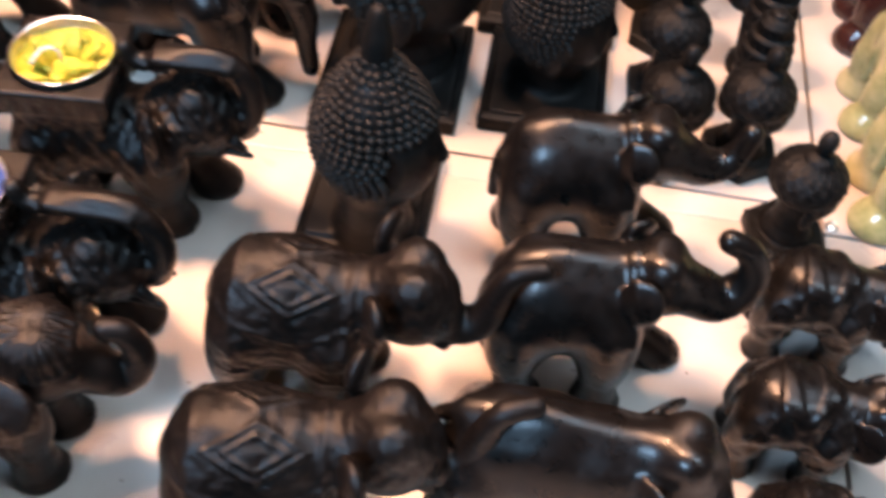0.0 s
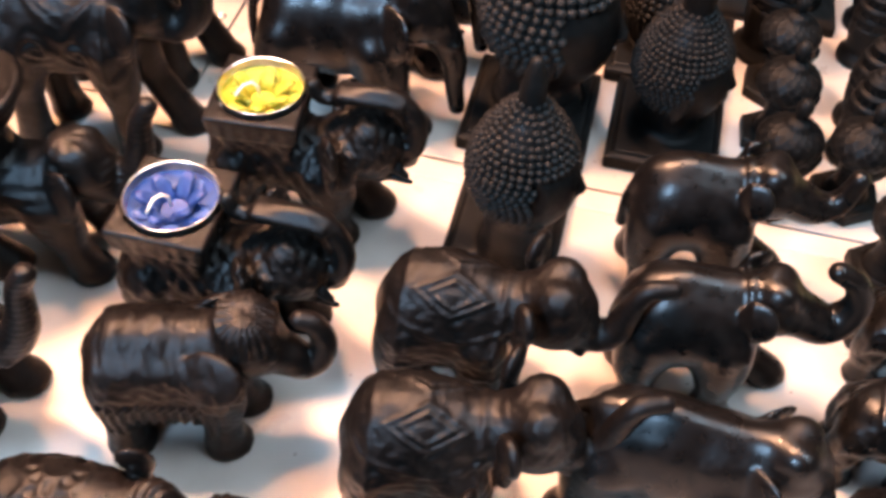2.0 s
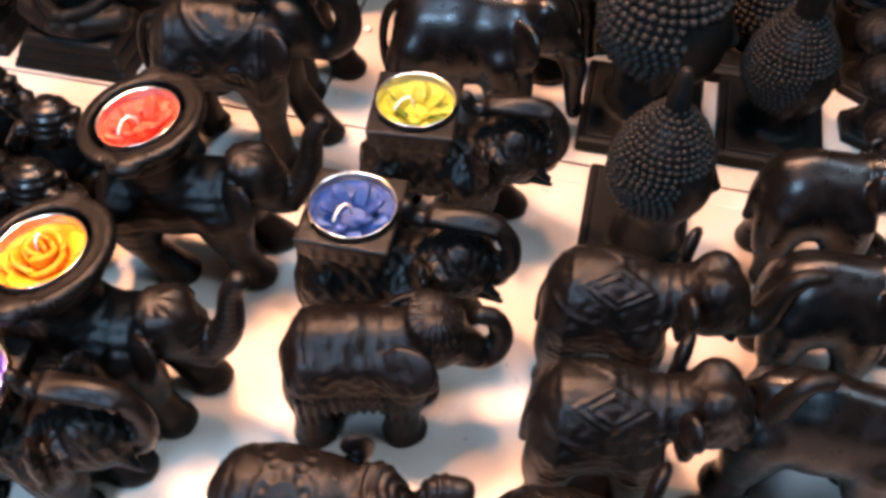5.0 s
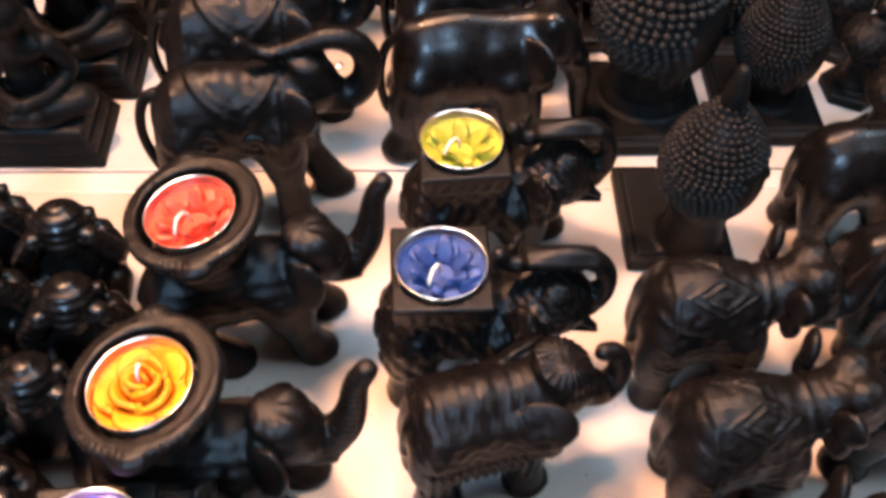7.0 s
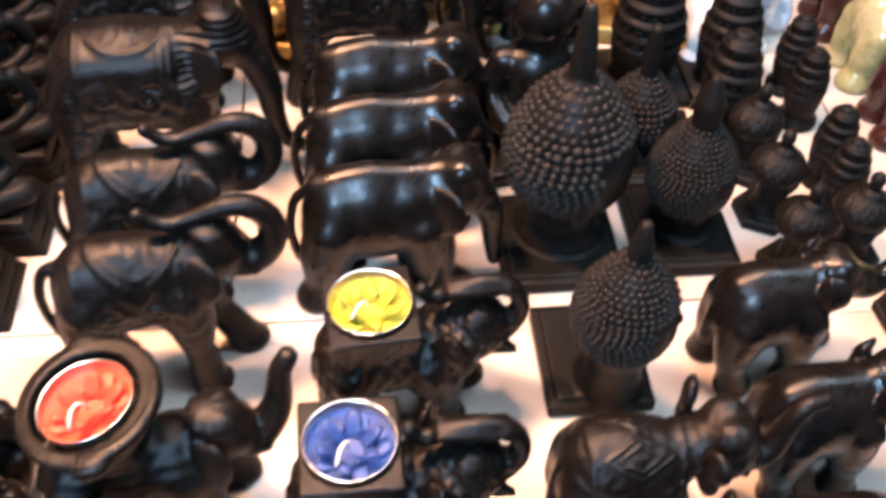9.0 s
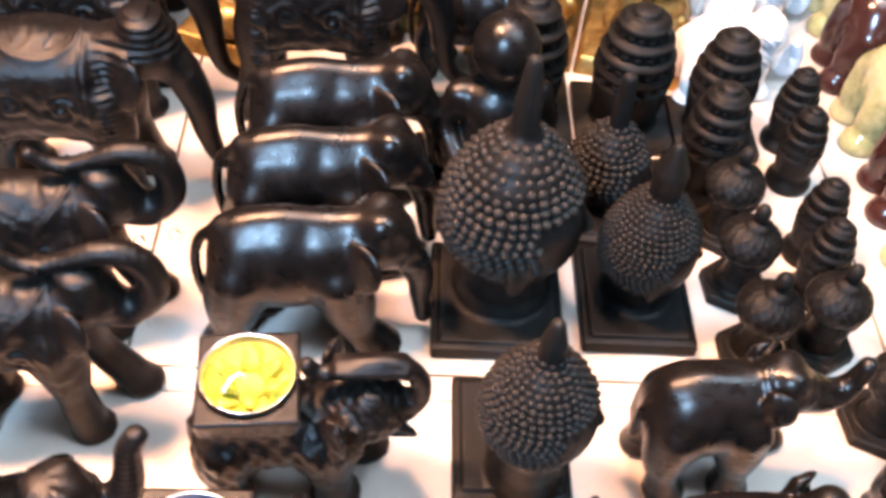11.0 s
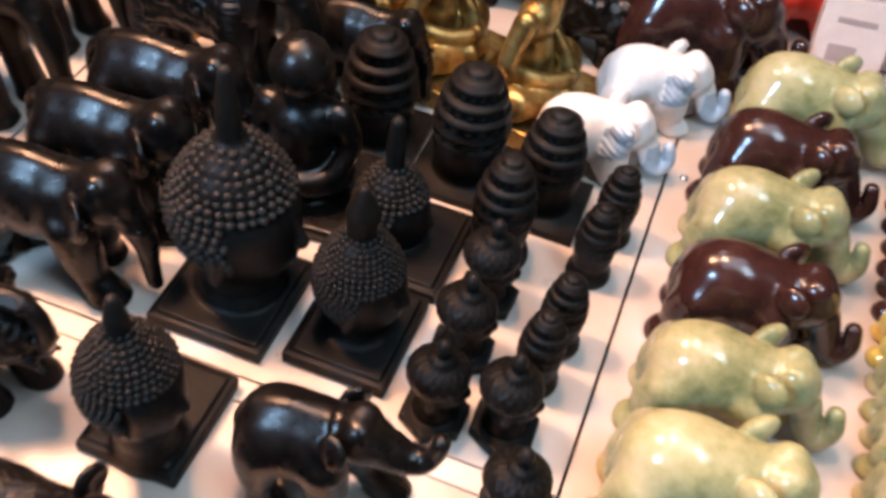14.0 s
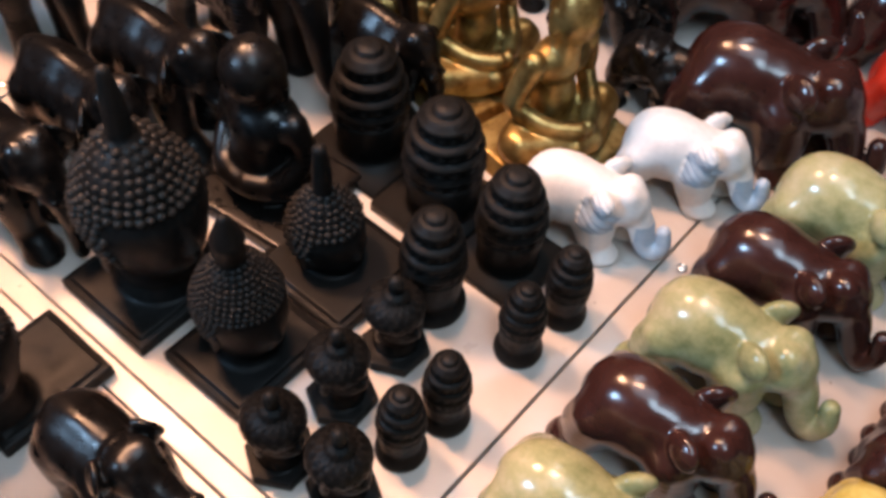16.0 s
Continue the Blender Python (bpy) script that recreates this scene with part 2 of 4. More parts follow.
                hits += cross
        verts = (live + total / hits[:, None]) * self.step + base
        number = np.full(n, -1)
        number[tuple(live.T)] = np.arange(len(live))
        faces = []
        for axis in range(3):
            u, v = (axis + 1) % 3, (axis + 2) % 3
            lo, hi = [slice(1, m) for m in n], [slice(1, m) for m in n]
            lo[axis], hi[axis] = slice(0, n[axis]), slice(1, n[axis] + 1)
            a, b = s[tuple(lo)], s[tuple(hi)]
            for sign in (True, False):
                e = np.argwhere((a == sign) & (b != sign))
                off = np.ones(3, int)
                off[axis] = 0
                e = e + off
                du, dv = np.eye(3, dtype=int)[u], np.eye(3, dtype=int)[v]
                ring = [e - du - dv, e - dv, e, e - du]
                quad = np.stack([number[tuple(q.T)] for q in ring], 1)
                faces.append(quad if sign else quad[:, ::-1])
        me = bpy.data.meshes.new(name)
        me.from_pydata((verts * scale).tolist(), [], np.vstack(faces).tolist())
        me.polygons.foreach_set("use_smooth", np.ones(len(me.polygons), bool))
        return me


def thing(name, me, material, m, label, category, group="", kind=""):
    """A mesh as one top-level thing at the pose m."""
    if not me.materials:
        me.materials.append(material)
    ob = new(name, me)
    ob.matrix_world = m
    return tagged(ob, label, category, group, kind)


def part(name, bm, material, parent, label="", smooth=True, m=None):
    me = bpy.data.meshes.new(name)
    bm.to_mesh(me)
    bm.free()
    me.materials.append(material)
    me.polygons.foreach_set("use_smooth", np.full(len(me.polygons), smooth))
    ob = new(name, me)
    ob.parent = parent
    if m:
        ob.matrix_basis = m
    return tagged(ob, label)


def lathe(profile, seg=48, ripple=None):
    """A turned solid from (radius, height) pairs; ripple(i, angle) scales each ring's radius."""
    bm = bmesh.new()
    rings = []
    for i, (r, z) in enumerate(profile):
        ring = []
        for j in range(seg):
            a = 2 * math.pi * j / seg
            q = r * (ripple(i, a) if ripple else 1)
            ring.append(bm.verts.new((q * math.cos(a), q * math.sin(a), z)))
        rings.append(ring)
    for a, b in zip(rings, rings[1:]):
        for j in range(seg):
            bm.faces.new((a[j], a[(j + 1) % seg], b[(j + 1) % seg], b[j]))
    bm.faces.new(rings[0][::-1])
    bm.faces.new(rings[-1])
    return bm


def block(size, centre=(0, 0, 0), edge=0.0):
    bm = bmesh.new()
    bmesh.ops.create_cube(bm, size=1, matrix=Matrix.Translation(centre) @ Matrix.Diagonal((*size, 1)))
    if edge:
        bmesh.ops.bevel(bm, geom=bm.edges[:], offset=edge, segments=2, profile=0.6, affect="EDGES")
    return bm

# ---- the stall: white boards with narrow joints on a dark carcass, in a dim shop ----


def setting(name, bm, material, label, category):
    me = bpy.data.meshes.new(name)
    bm.to_mesh(me)
    bm.free()
    return thing(name, me, material, Matrix(), label, category, kind="structure")


JOINT_Y, JOINT_X, JOINT_L = 0.397, 0.2245, -0.1625
carcass = setting("table", block((2.2, 2.0, 0.70), (0.15, 0.55, -0.366)), GAP, "dark carcass under the white display boards", "table")


def board(x0, x1, y0, y1, label):
    g = 0.0009
    bm = block((x1 - x0 - 2 * g, y1 - y0 - 2 * g, 0.016), ((x0 + x1) / 2, (y0 + y1) / 2, -0.008), 0.0006)
    return part("board", bm, BOARD, carcass, label, smooth=False)


board(-0.95, JOINT_X, -0.45, JOINT_Y, "scuffed white laminate board")
board(JOINT_X, 1.25, -0.45, JOINT_Y, "scuffed white laminate board")
board(-0.95, JOINT_L, JOINT_Y + 0.014, 1.55, "scuffed white laminate board")
board(JOINT_L, JOINT_X, JOINT_Y + 0.014, 1.55, "scuffed white laminate board")
board(JOINT_X, 1.25, JOINT_Y, 1.55, "scuffed white laminate board")

for x0, x1 in ((-0.95, JOINT_L), (JOINT_L, JOINT_X)):
    bm = block((x1 - x0 - 0.0018, 0.0132, 0.014), ((x0 + x1) / 2, 0, -0.0075), 0.0009)
    part("edge_strip", bm, BOARD, carcass, "scuffed white edging strip, sloping slightly", smooth=False, m=pose(0, JOINT_Y + 0.0072, -0.0006, 5, 0, 0))

for sx, sy in ((0.236, 0.666), (0.229, 0.402), (-0.171, 0.492), (-0.153, 0.497), (0.207, 0.386)):
    bm = lathe([(0.0030, 0.0), (0.0031, 0.0004), (0.0026, 0.0011), (0.0014, 0.0015), (0.0007, 0.0011)], 20)
    me = bpy.data.meshes.new("screw")
    bm.to_mesh(me)
    bm.free()
    thing("screw", me, STEEL, pose(sx, sy, 0), "small bright steel screw head in a white board", "screw", "board screws")

setting("floor", block((5, 6, 0.04), (0.15, 0.55, -0.74)), FLOOR, "dull brown shop floor", "floor")
setting("ceiling", block((5, 6, 0.05), (0.15, 0.55, 2.1)), WALLP, "plain dim shop ceiling", "ceiling")
for tag, size, at in (("wall_north", (5, 0.06, 2.8), (0.15, 3.5, 0.68)), ("wall_south", (5, 0.06, 2.8), (0.15, -2.4, 0.68)),
                      ("wall_west", (0.06, 5.84, 2.8), (-2.3, 0.55, 0.68)), ("wall_east", (0.06, 5.84, 2.8), (2.6, 0.55, 0.68))):
    setting(tag, block(size, at), WALLP, "plain dim brown shop wall", "wall")

# ---- elephants: each figure is one carved solid that looks along +x ----
TAU = 2 * math.pi


def line(v, at, wide):
    return np.exp(-((v - at) / wide) ** 2)


def elephant(low, high, step, trunk, fore=0.022, hind=-0.027, wide=0.0205, top=0.090, belly=0.032, stride=(0, 0, 0, 0), leg=0.0095,
             head=(0.036, 0.072), skull=0.0135, ear=(0.010, 0.013), ear_at=(-0.006, 0.002), ear_out=30, ear_thick=0.0026, snout=0.0075, tip=0.0042, tail="down", tusks=True, domes=True, neck=0.9, throat=0.55):
    c = Carving(low, high, step)
    hx, hz = head
    mid, deep = (top + belly) / 2, (top - belly) / 2
    c.ball(((fore + hind) / 2 - 0.002, 0, mid), ((fore - hind) / 2 + 0.009, wide, deep))
    c.ball((hind + 0.005, 0, mid - 0.002), (0.0165, wide * 0.97, deep * 0.95), k=0.006)
    c.ball((fore - 0.006, 0, mid - 0.001), (0.0150, wide * 0.88, deep * 0.90), k=0.006)
    for (x, s), go in zip(((fore, -1), (fore, 1), (hind, -1), (hind, 1)), stride):
        y = s * wide * 0.58
        c.limb([(x * 0.95, y, mid * 0.95), (x + go * 0.45, y * 1.05, belly * 0.75), (x + go, y * 1.10, 0.004)], (leg * 1.2, leg * 0.86, leg), 0.005)
        c.ball((x + go + 0.0015, y * 1.10, 0.003), (leg * 1.14, leg * 1.06, 0.0055), k=0.003)
        c.ball((x + go * 0.15, y * 0.98, belly + deep * 0.35), (leg * 1.25, wide * 0.38, deep * 0.70), (0, go * 300, 0), k=0.006)
        for n in (-1, 0, 1):
            c.ball((x + go + leg * 1.02, y * 1.10 + n * leg * 0.5, 0.0028), (0.0016, 0.0017, 0.0020), k=0.0006)
    c.limb([(fore - 0.006, 0, mid + deep * 0.35), (hx, 0, hz)], (deep * throat, skull * neck), 0.006, 0)
    c.ball((hx, 0, hz), (skull, skull * 0.90, skull * 1.10), k=0.004)
    for s in (-1, 1):
        if domes:
            c.ball((hx + 0.001, s * skull * 0.36, hz + skull * 0.70), (skull * 0.54, skull * 0.48, skull * 0.52), k=0.003)
        ex, ez = hx + ear_at[0], hz + ear_at[1]
        c.ball((ex, s * (skull + 0.002), ez), (ear[0], ear_thick, ear[1]), (s * 12, 0, s * ear_out), k=0.0018)
        c.ball((ex + 0.001, s * (skull + 0.001), ez - ear[1] * 0.65), (ear[0] * 0.62, 0.0024, ear[1] * 0.75), (s * 4, 14, s * ear_out * 0.7), k=0.0018)
        c.ball((hx + skull * 0.72, s * skull * 0.64, hz + 0.001), (0.0018, 0.0016, 0.0018), k=0.001)
        if tusks:
            c.limb([(hx + skull * 0.6, s * 0.0058, hz - skull * 0.75), (hx + skull * 1.30, s * 0.0070, hz - skull * 0.85)], (0.0024, 0.0013), 0.0015, 0)
    c.ball((hx + skull * 0.35, 0, hz - skull * 0.95), (skull * 0.55, skull * 0.38, skull * 0.32), k=0.003)
    c.limb([(hx + skull * 0.35, 0, hz - skull * 0.10)] + trunk, (snout * 1.2, snout, snout * 0.8, tip * 1.15, tip), 0.003)
    rx = hind - 0.010
    if tail == "loop":
        c.limb([(rx + 0.006, 0, mid + deep * 0.62), (rx - 0.004, 0, mid + deep * 0.45), (rx - 0.0085, 0, mid - deep * 0.2), (rx - 0.006, 0, mid - deep * 0.95), (rx + 0.002, 0, belly * 0.62)],
               (0.0030, 0.0026, 0.0024, 0.0032), 0.002)
    else:
        c.limb([(rx + 0.003, 0, mid + deep * 0.45), (rx - 0.002, 0, mid), (rx - 0.002, 0.001, mid - deep * 0.75)], (0.0030, 0.0024, 0.0028), 0.002)
    return c


def rings_on_trunk(c, low, high, axis, pitch=0.0035, rise=0.00035):
    c.relief(low, high, lambda x, y, z: rise * np.sin((x, y, z)[axis] * TAU / pitch))


def scroll(x, y, z, pitch, rise):
    """Curling carved relief."""
    a, b, g = x * TAU / pitch, z * TAU / pitch, y * TAU / pitch
    n = np.sin(a + 1.3 * np.sin(0.7 * b + 0.5)) + np.sin(1.13 * b + 1.9 * np.sin(0.53 * a + 2.0)) + 0.7 * np.sin(0.71 * (a + b) + 1.2 * np.sin(0.9 * (a - b) + 0.6 * g))
    return rise * np.tanh(1.3 * n)


def spiral(u, v, turn, pitch, reach, rise):
    """One carved volute round u = v = 0."""
    r, a = np.sqrt(u * u + v * v) + 1e-6, np.arctan2(v, u)
    return rise * np.tanh(1.8 * np.cos(TAU * r / pitch - turn * a)) * np.exp(-(r / reach) ** 6)


def pebble(x, y, z, pitch, rise):
    """Lumpy carved relief."""
    a, b, g = x * TAU / pitch, z * TAU / pitch, y * TAU / pitch
    n = np.sin(a + 0.8 * np.sin(0.6 * b + 1.0)) * np.sin(0.9 * g + 0.9 * np.sin(0.7 * a)) + np.sin(0.83 * b + 0.8 * np.sin(0.9 * g + 0.4 * a)) * np.sin(1.21 * a + 0.5 * g)
    return rise * np.tanh(1.6 * n)


def saddle_elephant():
    """Diamond-shaped saddle cloth, harness and a forward-raised trunk."""
    c = elephant((-0.046, -0.040, -0.003), (0.104, 0.040, 0.116), 0.0010,
                 [(0.055, 0, 0.060), (0.062, 0, 0.057), (0.069, 0, 0.062), (0.0725, 0.001, 0.073), (0.075, 0.001, 0.084), (0.080, 0.002, 0.0920), (0.089, 0.004, 0.0930)],
                 fore=0.012, hind=-0.028, wide=0.0245, top=0.087, belly=0.024, head=(0.0410, 0.0705), skull=0.0196, ear=(0.0060, 0.0080), ear_at=(-0.0130, 0.000), ear_out=62, ear_thick=0.0020, neck=0.80, throat=0.46,
                 leg=0.0100, snout=0.0085, tip=0.0042, stride=(0.001, 0.007, -0.001, 0.003), tusks=False)
    for s in (-1, 1):
        c.ball((0.0290, s * 0.0215, 0.0835), (0.0040, 0.0092, 0.0105), (s * -14, 0, s * -24), k=0.001)
        c.ball((0.0285, s * 0.0210, 0.0730), (0.0034, 0.0056, 0.0072), (s * 12, 0, s * -8), k=0.001)
        c.ball((0.0340, s * 0.0225, 0.0825), (0.0026, 0.0056, 0.0070), (s * -14, 0, s * -24), k=0.001, carve=True)
        c.limb([(0.047, s * 0.006, 0.058), (0.056, s * 0.008, 0.0515)], (0.0036, 0.0020), 0.002, 0)
    c.ball((0.054, 0, 0.0515), (0.0095, 0.0060, 0.0045), (0, 28, 0), k=0.003)
    c.relief((0.028, -0.020, 0.070), (0.058, 0.020, 0.098), lambda x, y, z: pebble(x, y, z, 0.007, 0.00022))

    def cloth(x, y, z):
        d = abs((x + 0.004) / 0.0175) + abs((abs(y) * 0.6 + (0.087 - z) * 0.6 - 0.0105) / 0.0088)
        up = 1 / (1 + np.exp(-(z - 0.056) / 0.003))
        r = (line(d, 0.62, 0.10) + line(d, 1.0, 0.09)) * 0.0012 + 0.0008 * line(d, 0.0, 0.30)
        return r * up
    c.relief((-0.03, -0.03, 0.05), (0.03, 0.03, 0.10), cloth)
    c.relief((-0.034, -0.032, 0.034), (0.026, 0.032, 0.085), lambda x, y, z: (0.0010 * line(x, 0.0185, 0.0016) + 0.0008 * line(x, -0.027, 0.0016)
             + 0.0008 * line(z - 0.25 * abs(x), 0.062, 0.0012) + 0.0008 * line(z, 0.040, 0.0013) + scroll(x, y, z, 0.008, 0.00022) + scroll(z, x, y, 0.005, 0.00008)))
    return c.mesh("saddle_elephant")


def fringed_elephant():
    """Fringed blanket, rosette cap, thick trunk bent up at the end."""
    c = elephant((-0.046, -0.032, -0.003), (0.080, 0.032, 0.106), 0.0010,
                 [(0.052, 0, 0.060), (0.059, 0.001, 0.052), (0.066, 0.002, 0.055), (0.069, 0.003, 0.066), (0.065, 0.004, 0.077), (0.059, 0.004, 0.080)],
                 fore=0.020, hind=-0.026, wide=0.0190, top=0.083, belly=0.030, head=(0.035, 0.070), skull=0.0175, ear=(0.0125, 0.0135), ear_at=(-0.008, -0.004), leg=0.0102, snout=0.0088, tip=0.0046, stride=(0, 0.007, 0, 0))
    c.ball((0.036, 0, 0.0845), (0.0145, 0.0135, 0.006), (0, 14, 0), k=0.003)
    for s in (-1, 1):
        c.ball((0.022, s * 0.0215, 0.0700), (0.0150, 0.0030, 0.0125), (s * 30, 0, s * 22), k=0.0015)
        c.ball((0.021, s * 0.0245, 0.0590), (0.0100, 0.0026, 0.0100), (s * 10, 0, s * 18), k=0.0015)
    c.slab((-0.008, 0, 0.050), (0.024, 0.0212, 0.022), 0.008, k=0.005)

    def rosette(x, y, z):
        u, v = x - 0.037, abs(y) - 0.004
        r, a = np.sqrt(u * u + v * v) + 1e-6, np.arctan2(v, u)
        return 0.0010 * np.cos(18 * a) * np.clip(r / 0.009, 0, 1) * np.exp(-(r / 0.012) ** 4) + 0.0007 * line(r, 0.0125, 0.0012)
    c.relief((0.02, -0.02, 0.076), (0.056, 0.02, 0.104), rosette)
    c.relief((-0.034, -0.036, 0.022), (0.022, 0.036, 0.047), lambda x, y, z: 0.0011 * np.sin(x * TAU / 0.0046) + 0.0012 * line(z, 0.0455, 0.0012))
    c.relief((-0.034, -0.036, 0.048), (0.024, 0.036, 0.090), lambda x, y, z: scroll(x, y, z + 0.5 * abs(y), 0.008, 0.00032) + 0.00010 * np.sin((x - 0.4 * z) * TAU / 0.0034))
    return c.mesh("fringed_elephant")


def round_elephant():
    """Fat barrel body with a medallion blanket, trunk held straight out with a blunt end."""
    c = elephant((-0.052, -0.036, -0.003), (0.076, 0.036, 0.108), 0.0010,
                 [(0.043, 0, 0.050), (0.047, 0.001, 0.046), (0.051, 0.002, 0.056), (0.053, 0.003, 0.069), (0.057, 0.004, 0.078), (0.066, 0.004, 0.079)],
                 fore=0.016, hind=-0.030, wide=0.0235, top=0.087, belly=0.030, head=(0.030, 0.066), skull=0.0160, ear=(0.0075, 0.0125), ear_at=(-0.010, 0.016), ear_out=8, tip=0.0060)

    def medallion(x, y, z):
        u, v = x + 0.006, abs(y) - 0.010
        r, a = np.sqrt(u * u + v * v) + 1e-6, np.arctan2(v, u)
        return 0.0008 * line(r, 0.0125, 0.0013) + 0.0007 * line(r, 0.006, 0.0013) + 0.0006 * np.cos(10 * a) * line(r, 0.0092, 0.0020)
    c.relief((-0.034, -0.032, 0.06), (0.022, 0.032, 0.10), medallion)
    c.relief((-0.036, -0.036, 0.03), (0.024, 0.036, 0.082), lambda x, y, z: scroll(x, y, z + 0.6 * abs(y), 0.007, 0.00042) + 0.0012 * line(x, 0.0205, 0.0018))
    c.relief((0.024, -0.02, 0.06), (0.060, 0.02, 0.09), lambda x, y, z: 0.0006 * np.sin(np.sqrt((x - 0.044) ** 2 + y * y) * TAU / 0.0042))
    return c.mesh("round_elephant")


def tray_elephant():
    """Carries a square candle tray; the trunk arches back over the head to the tray."""
    c = elephant((-0.040, -0.032, -0.003), (0.090, 0.032, 0.104), 0.0010,
                 [(0.058, 0, 0.050), (0.064, 0, 0.051), (0.0690, 0, 0.059), (0.0690, 0, 0.071), (0.0640, 0, 0.0800), (0.055, 0, 0.0838), (0.043, 0, 0.0828), (0.032, 0, 0.0790), (0.026, 0, 0.0800), (0.0235, 0, 0.0850)],
                 fore=0.030, hind=-0.014, wide=0.0185, top=0.062, belly=0.024, head=(0.047, 0.054), skull=0.0160, ear=(0.0090, 0.0110), ear_at=(-0.010, -0.002), ear_out=8, ear_thick=0.0018, leg=0.0095,
                 snout=0.0050, tip=0.0034, stride=(0.002, 0.016, 0.0, 0.004))
    c.ball((0.044, 0, 0.0560), (0.0200, 0.0172, 0.0130), (0, -10, 0), k=0.004)
    c.ball((0.064, 0.002, 0.047), (0.0060, 0.0052, 0.0050), k=0.003)
    c.slab((0.049, 0, 0.0823), (0.0150, 0.0060, 0.0020), 0.0015, (0, 4, 0), 0.003)
    for s in (-1, 1):
        c.ball((0.0330, s * 0.0190, 0.0600), (0.0030, 0.0090, 0.0130), (s * -15, 0, s * -30), k=0.0015)
        c.ball((0.0340, s * 0.0205, 0.0490), (0.0026, 0.0055, 0.0090), (s * 12, 0, s * -26), k=0.0015)
        c.limb([(0.057, s * 0.007, 0.052), (0.066, s * 0.009, 0.046)], (0.0034, 0.0018), 0.002, 0)
    c.slab((0.0, 0, 0.060), (0.0165, 0.0175, 0.010), 0.002, k=0.004, taper=0.12)
    c.slab((0.0, 0, 0.0715), (0.0200, 0.0212, 0.0065), 0.0012, k=0.001, taper=0.05)
    c.bore((0.0, 0, 0.067), 0.0192, (0, 0, 0))
    c.relief((-0.022, -0.024, 0.062), (0.022, 0.024, 0.0765), lambda x, y, z: 0.0005 * np.sin((x + y) * TAU / 0.006) * line(z, 0.069, 0.004))
    c.relief((-0.036, -0.03, 0.022), (0.030, 0.03, 0.060), lambda x, y, z: pebble(x, y, z, 0.010, 0.0006) + 0.0002 * np.sin((x + 1.3 * z) * TAU / 0.0040))
    c.relief((0.030, -0.026, 0.050), (0.066, 0.026, 0.080), lambda x, y, z: pebble(x, y, z, 0.0075, 0.0005) + scroll(z, x, y, 0.006, 0.00015))
    return c.mesh("tray_elephant")


def dish_elephant():
    """Carries an oval candle dish that leans back; trunk raised high."""
    c = elephant((-0.052, -0.042, -0.003), (0.088, 0.042, 0.112), 0.0011,
                 [(0.053, 0, 0.048), (0.060, 0.001, 0.052), (0.0655, 0.002, 0.061), (0.0680, 0.003, 0.072), (0.0695, 0.004, 0.083), (0.0735, 0.005, 0.0905)],
                 fore=0.026, hind=-0.022, wide=0.0195, top=0.066, belly=0.026, head=(0.042, 0.058), skull=0.0140, ear=(0.010, 0.013), ear_at=(-0.007, -0.004), leg=0.0090,
                 snout=0.0085, tip=0.0044, stride=(0.010, 0.018, 0.020, -0.008))
    c.ball((0.040, 0, 0.0690), (0.0118, 0.0120, 0.0062), (0, 14, 0), k=0.002)
    c.relief((0.026, -0.016, 0.064), (0.054, 0.016, 0.080), lambda x, y, z: 0.0003 * np.cos(9 * np.arctan2(y, x - 0.036)))
    c.drum((-0.003, 0, 0.070), 0.0150, 0.016, 0.003, (0, -9, 0), 0.004, oval=1.05)
    c.drum((-0.0046, 0, 0.0868), 0.0232, 0.0070, 0.0040, (0, -9, 0), 0.003, oval=1.10)
    c.drum((-0.0045, 0, 0.0932), 0.0288, 0.0026, 0.0014, (0, -9, 0), 0.002, oval=1.05)
    for s in (-1, 1):
        c.ball((-0.0053, s * 0.030, 0.0922), (0.0075, 0.0045, 0.0042), (0, -9, 0), k=0.002)
    c.bore((-0.004, 0, 0.0812), 0.0212, (0, -9, 0), 1.06)

    def rim(x, y, z):
        r = np.sqrt((x + 0.0035) ** 2 + (y / 1.05) ** 2)
        a = np.arctan2(y, x + 0.004)
        return 0.00045 * np.sin(64 * a) * line(r, 0.0280, 0.0022) + 0.0006 * line(r, 0.0250, 0.0008)
    c.relief((-0.036, -0.038, 0.080), (0.030, 0.038, 0.102), rim)
    c.relief((-0.04, -0.03, 0.028), (0.028, 0.03, 0.066), lambda x, y, z: 0.00018 * np.sin(z * TAU / 0.0052) + scroll(x, y, z, 0.016, 0.0003))
    rings_on_trunk(c, (0.053, -0.01, 0.048), (0.078, 0.012, 0.096), 2, 0.0032, 0.00022)
    return c.mesh("dish_elephant")


def smooth_elephant(name, trunk):
    """Plain polished elephant, trunk stretched out and curled up at the tip."""
    c = elephant((-0.046, -0.032, -0.003), (0.076, 0.032, 0.112), 0.0011,
                 trunk,
                 fore=0.010, hind=-0.025, wide=0.0200, top=0.077, belly=0.026, head=(0.022, 0.067), skull=0.0135, ear=(0.0080, 0.0095), ear_at=(-0.007, 0.005), leg=0.0085,
                 stride=(0.000, 0.026, 0.004, -0.002), snout=0.0092, tip=0.0044, tusks=False)
    c.limb([(-0.027, 0, 0.069), (-0.012, 0, 0.0738), (0.008, 0, 0.0725), (0.020, 0, 0.076)], (0.004, 0.0045, 0.005), 0.005)
    c.relief((0.004, -0.02, 0.05), (0.024, 0.02, 0.09), lambda x, y, z: 0.0009 * line(x + 0.2 * z, 0.027, 0.0018))
    return c.mesh(name)


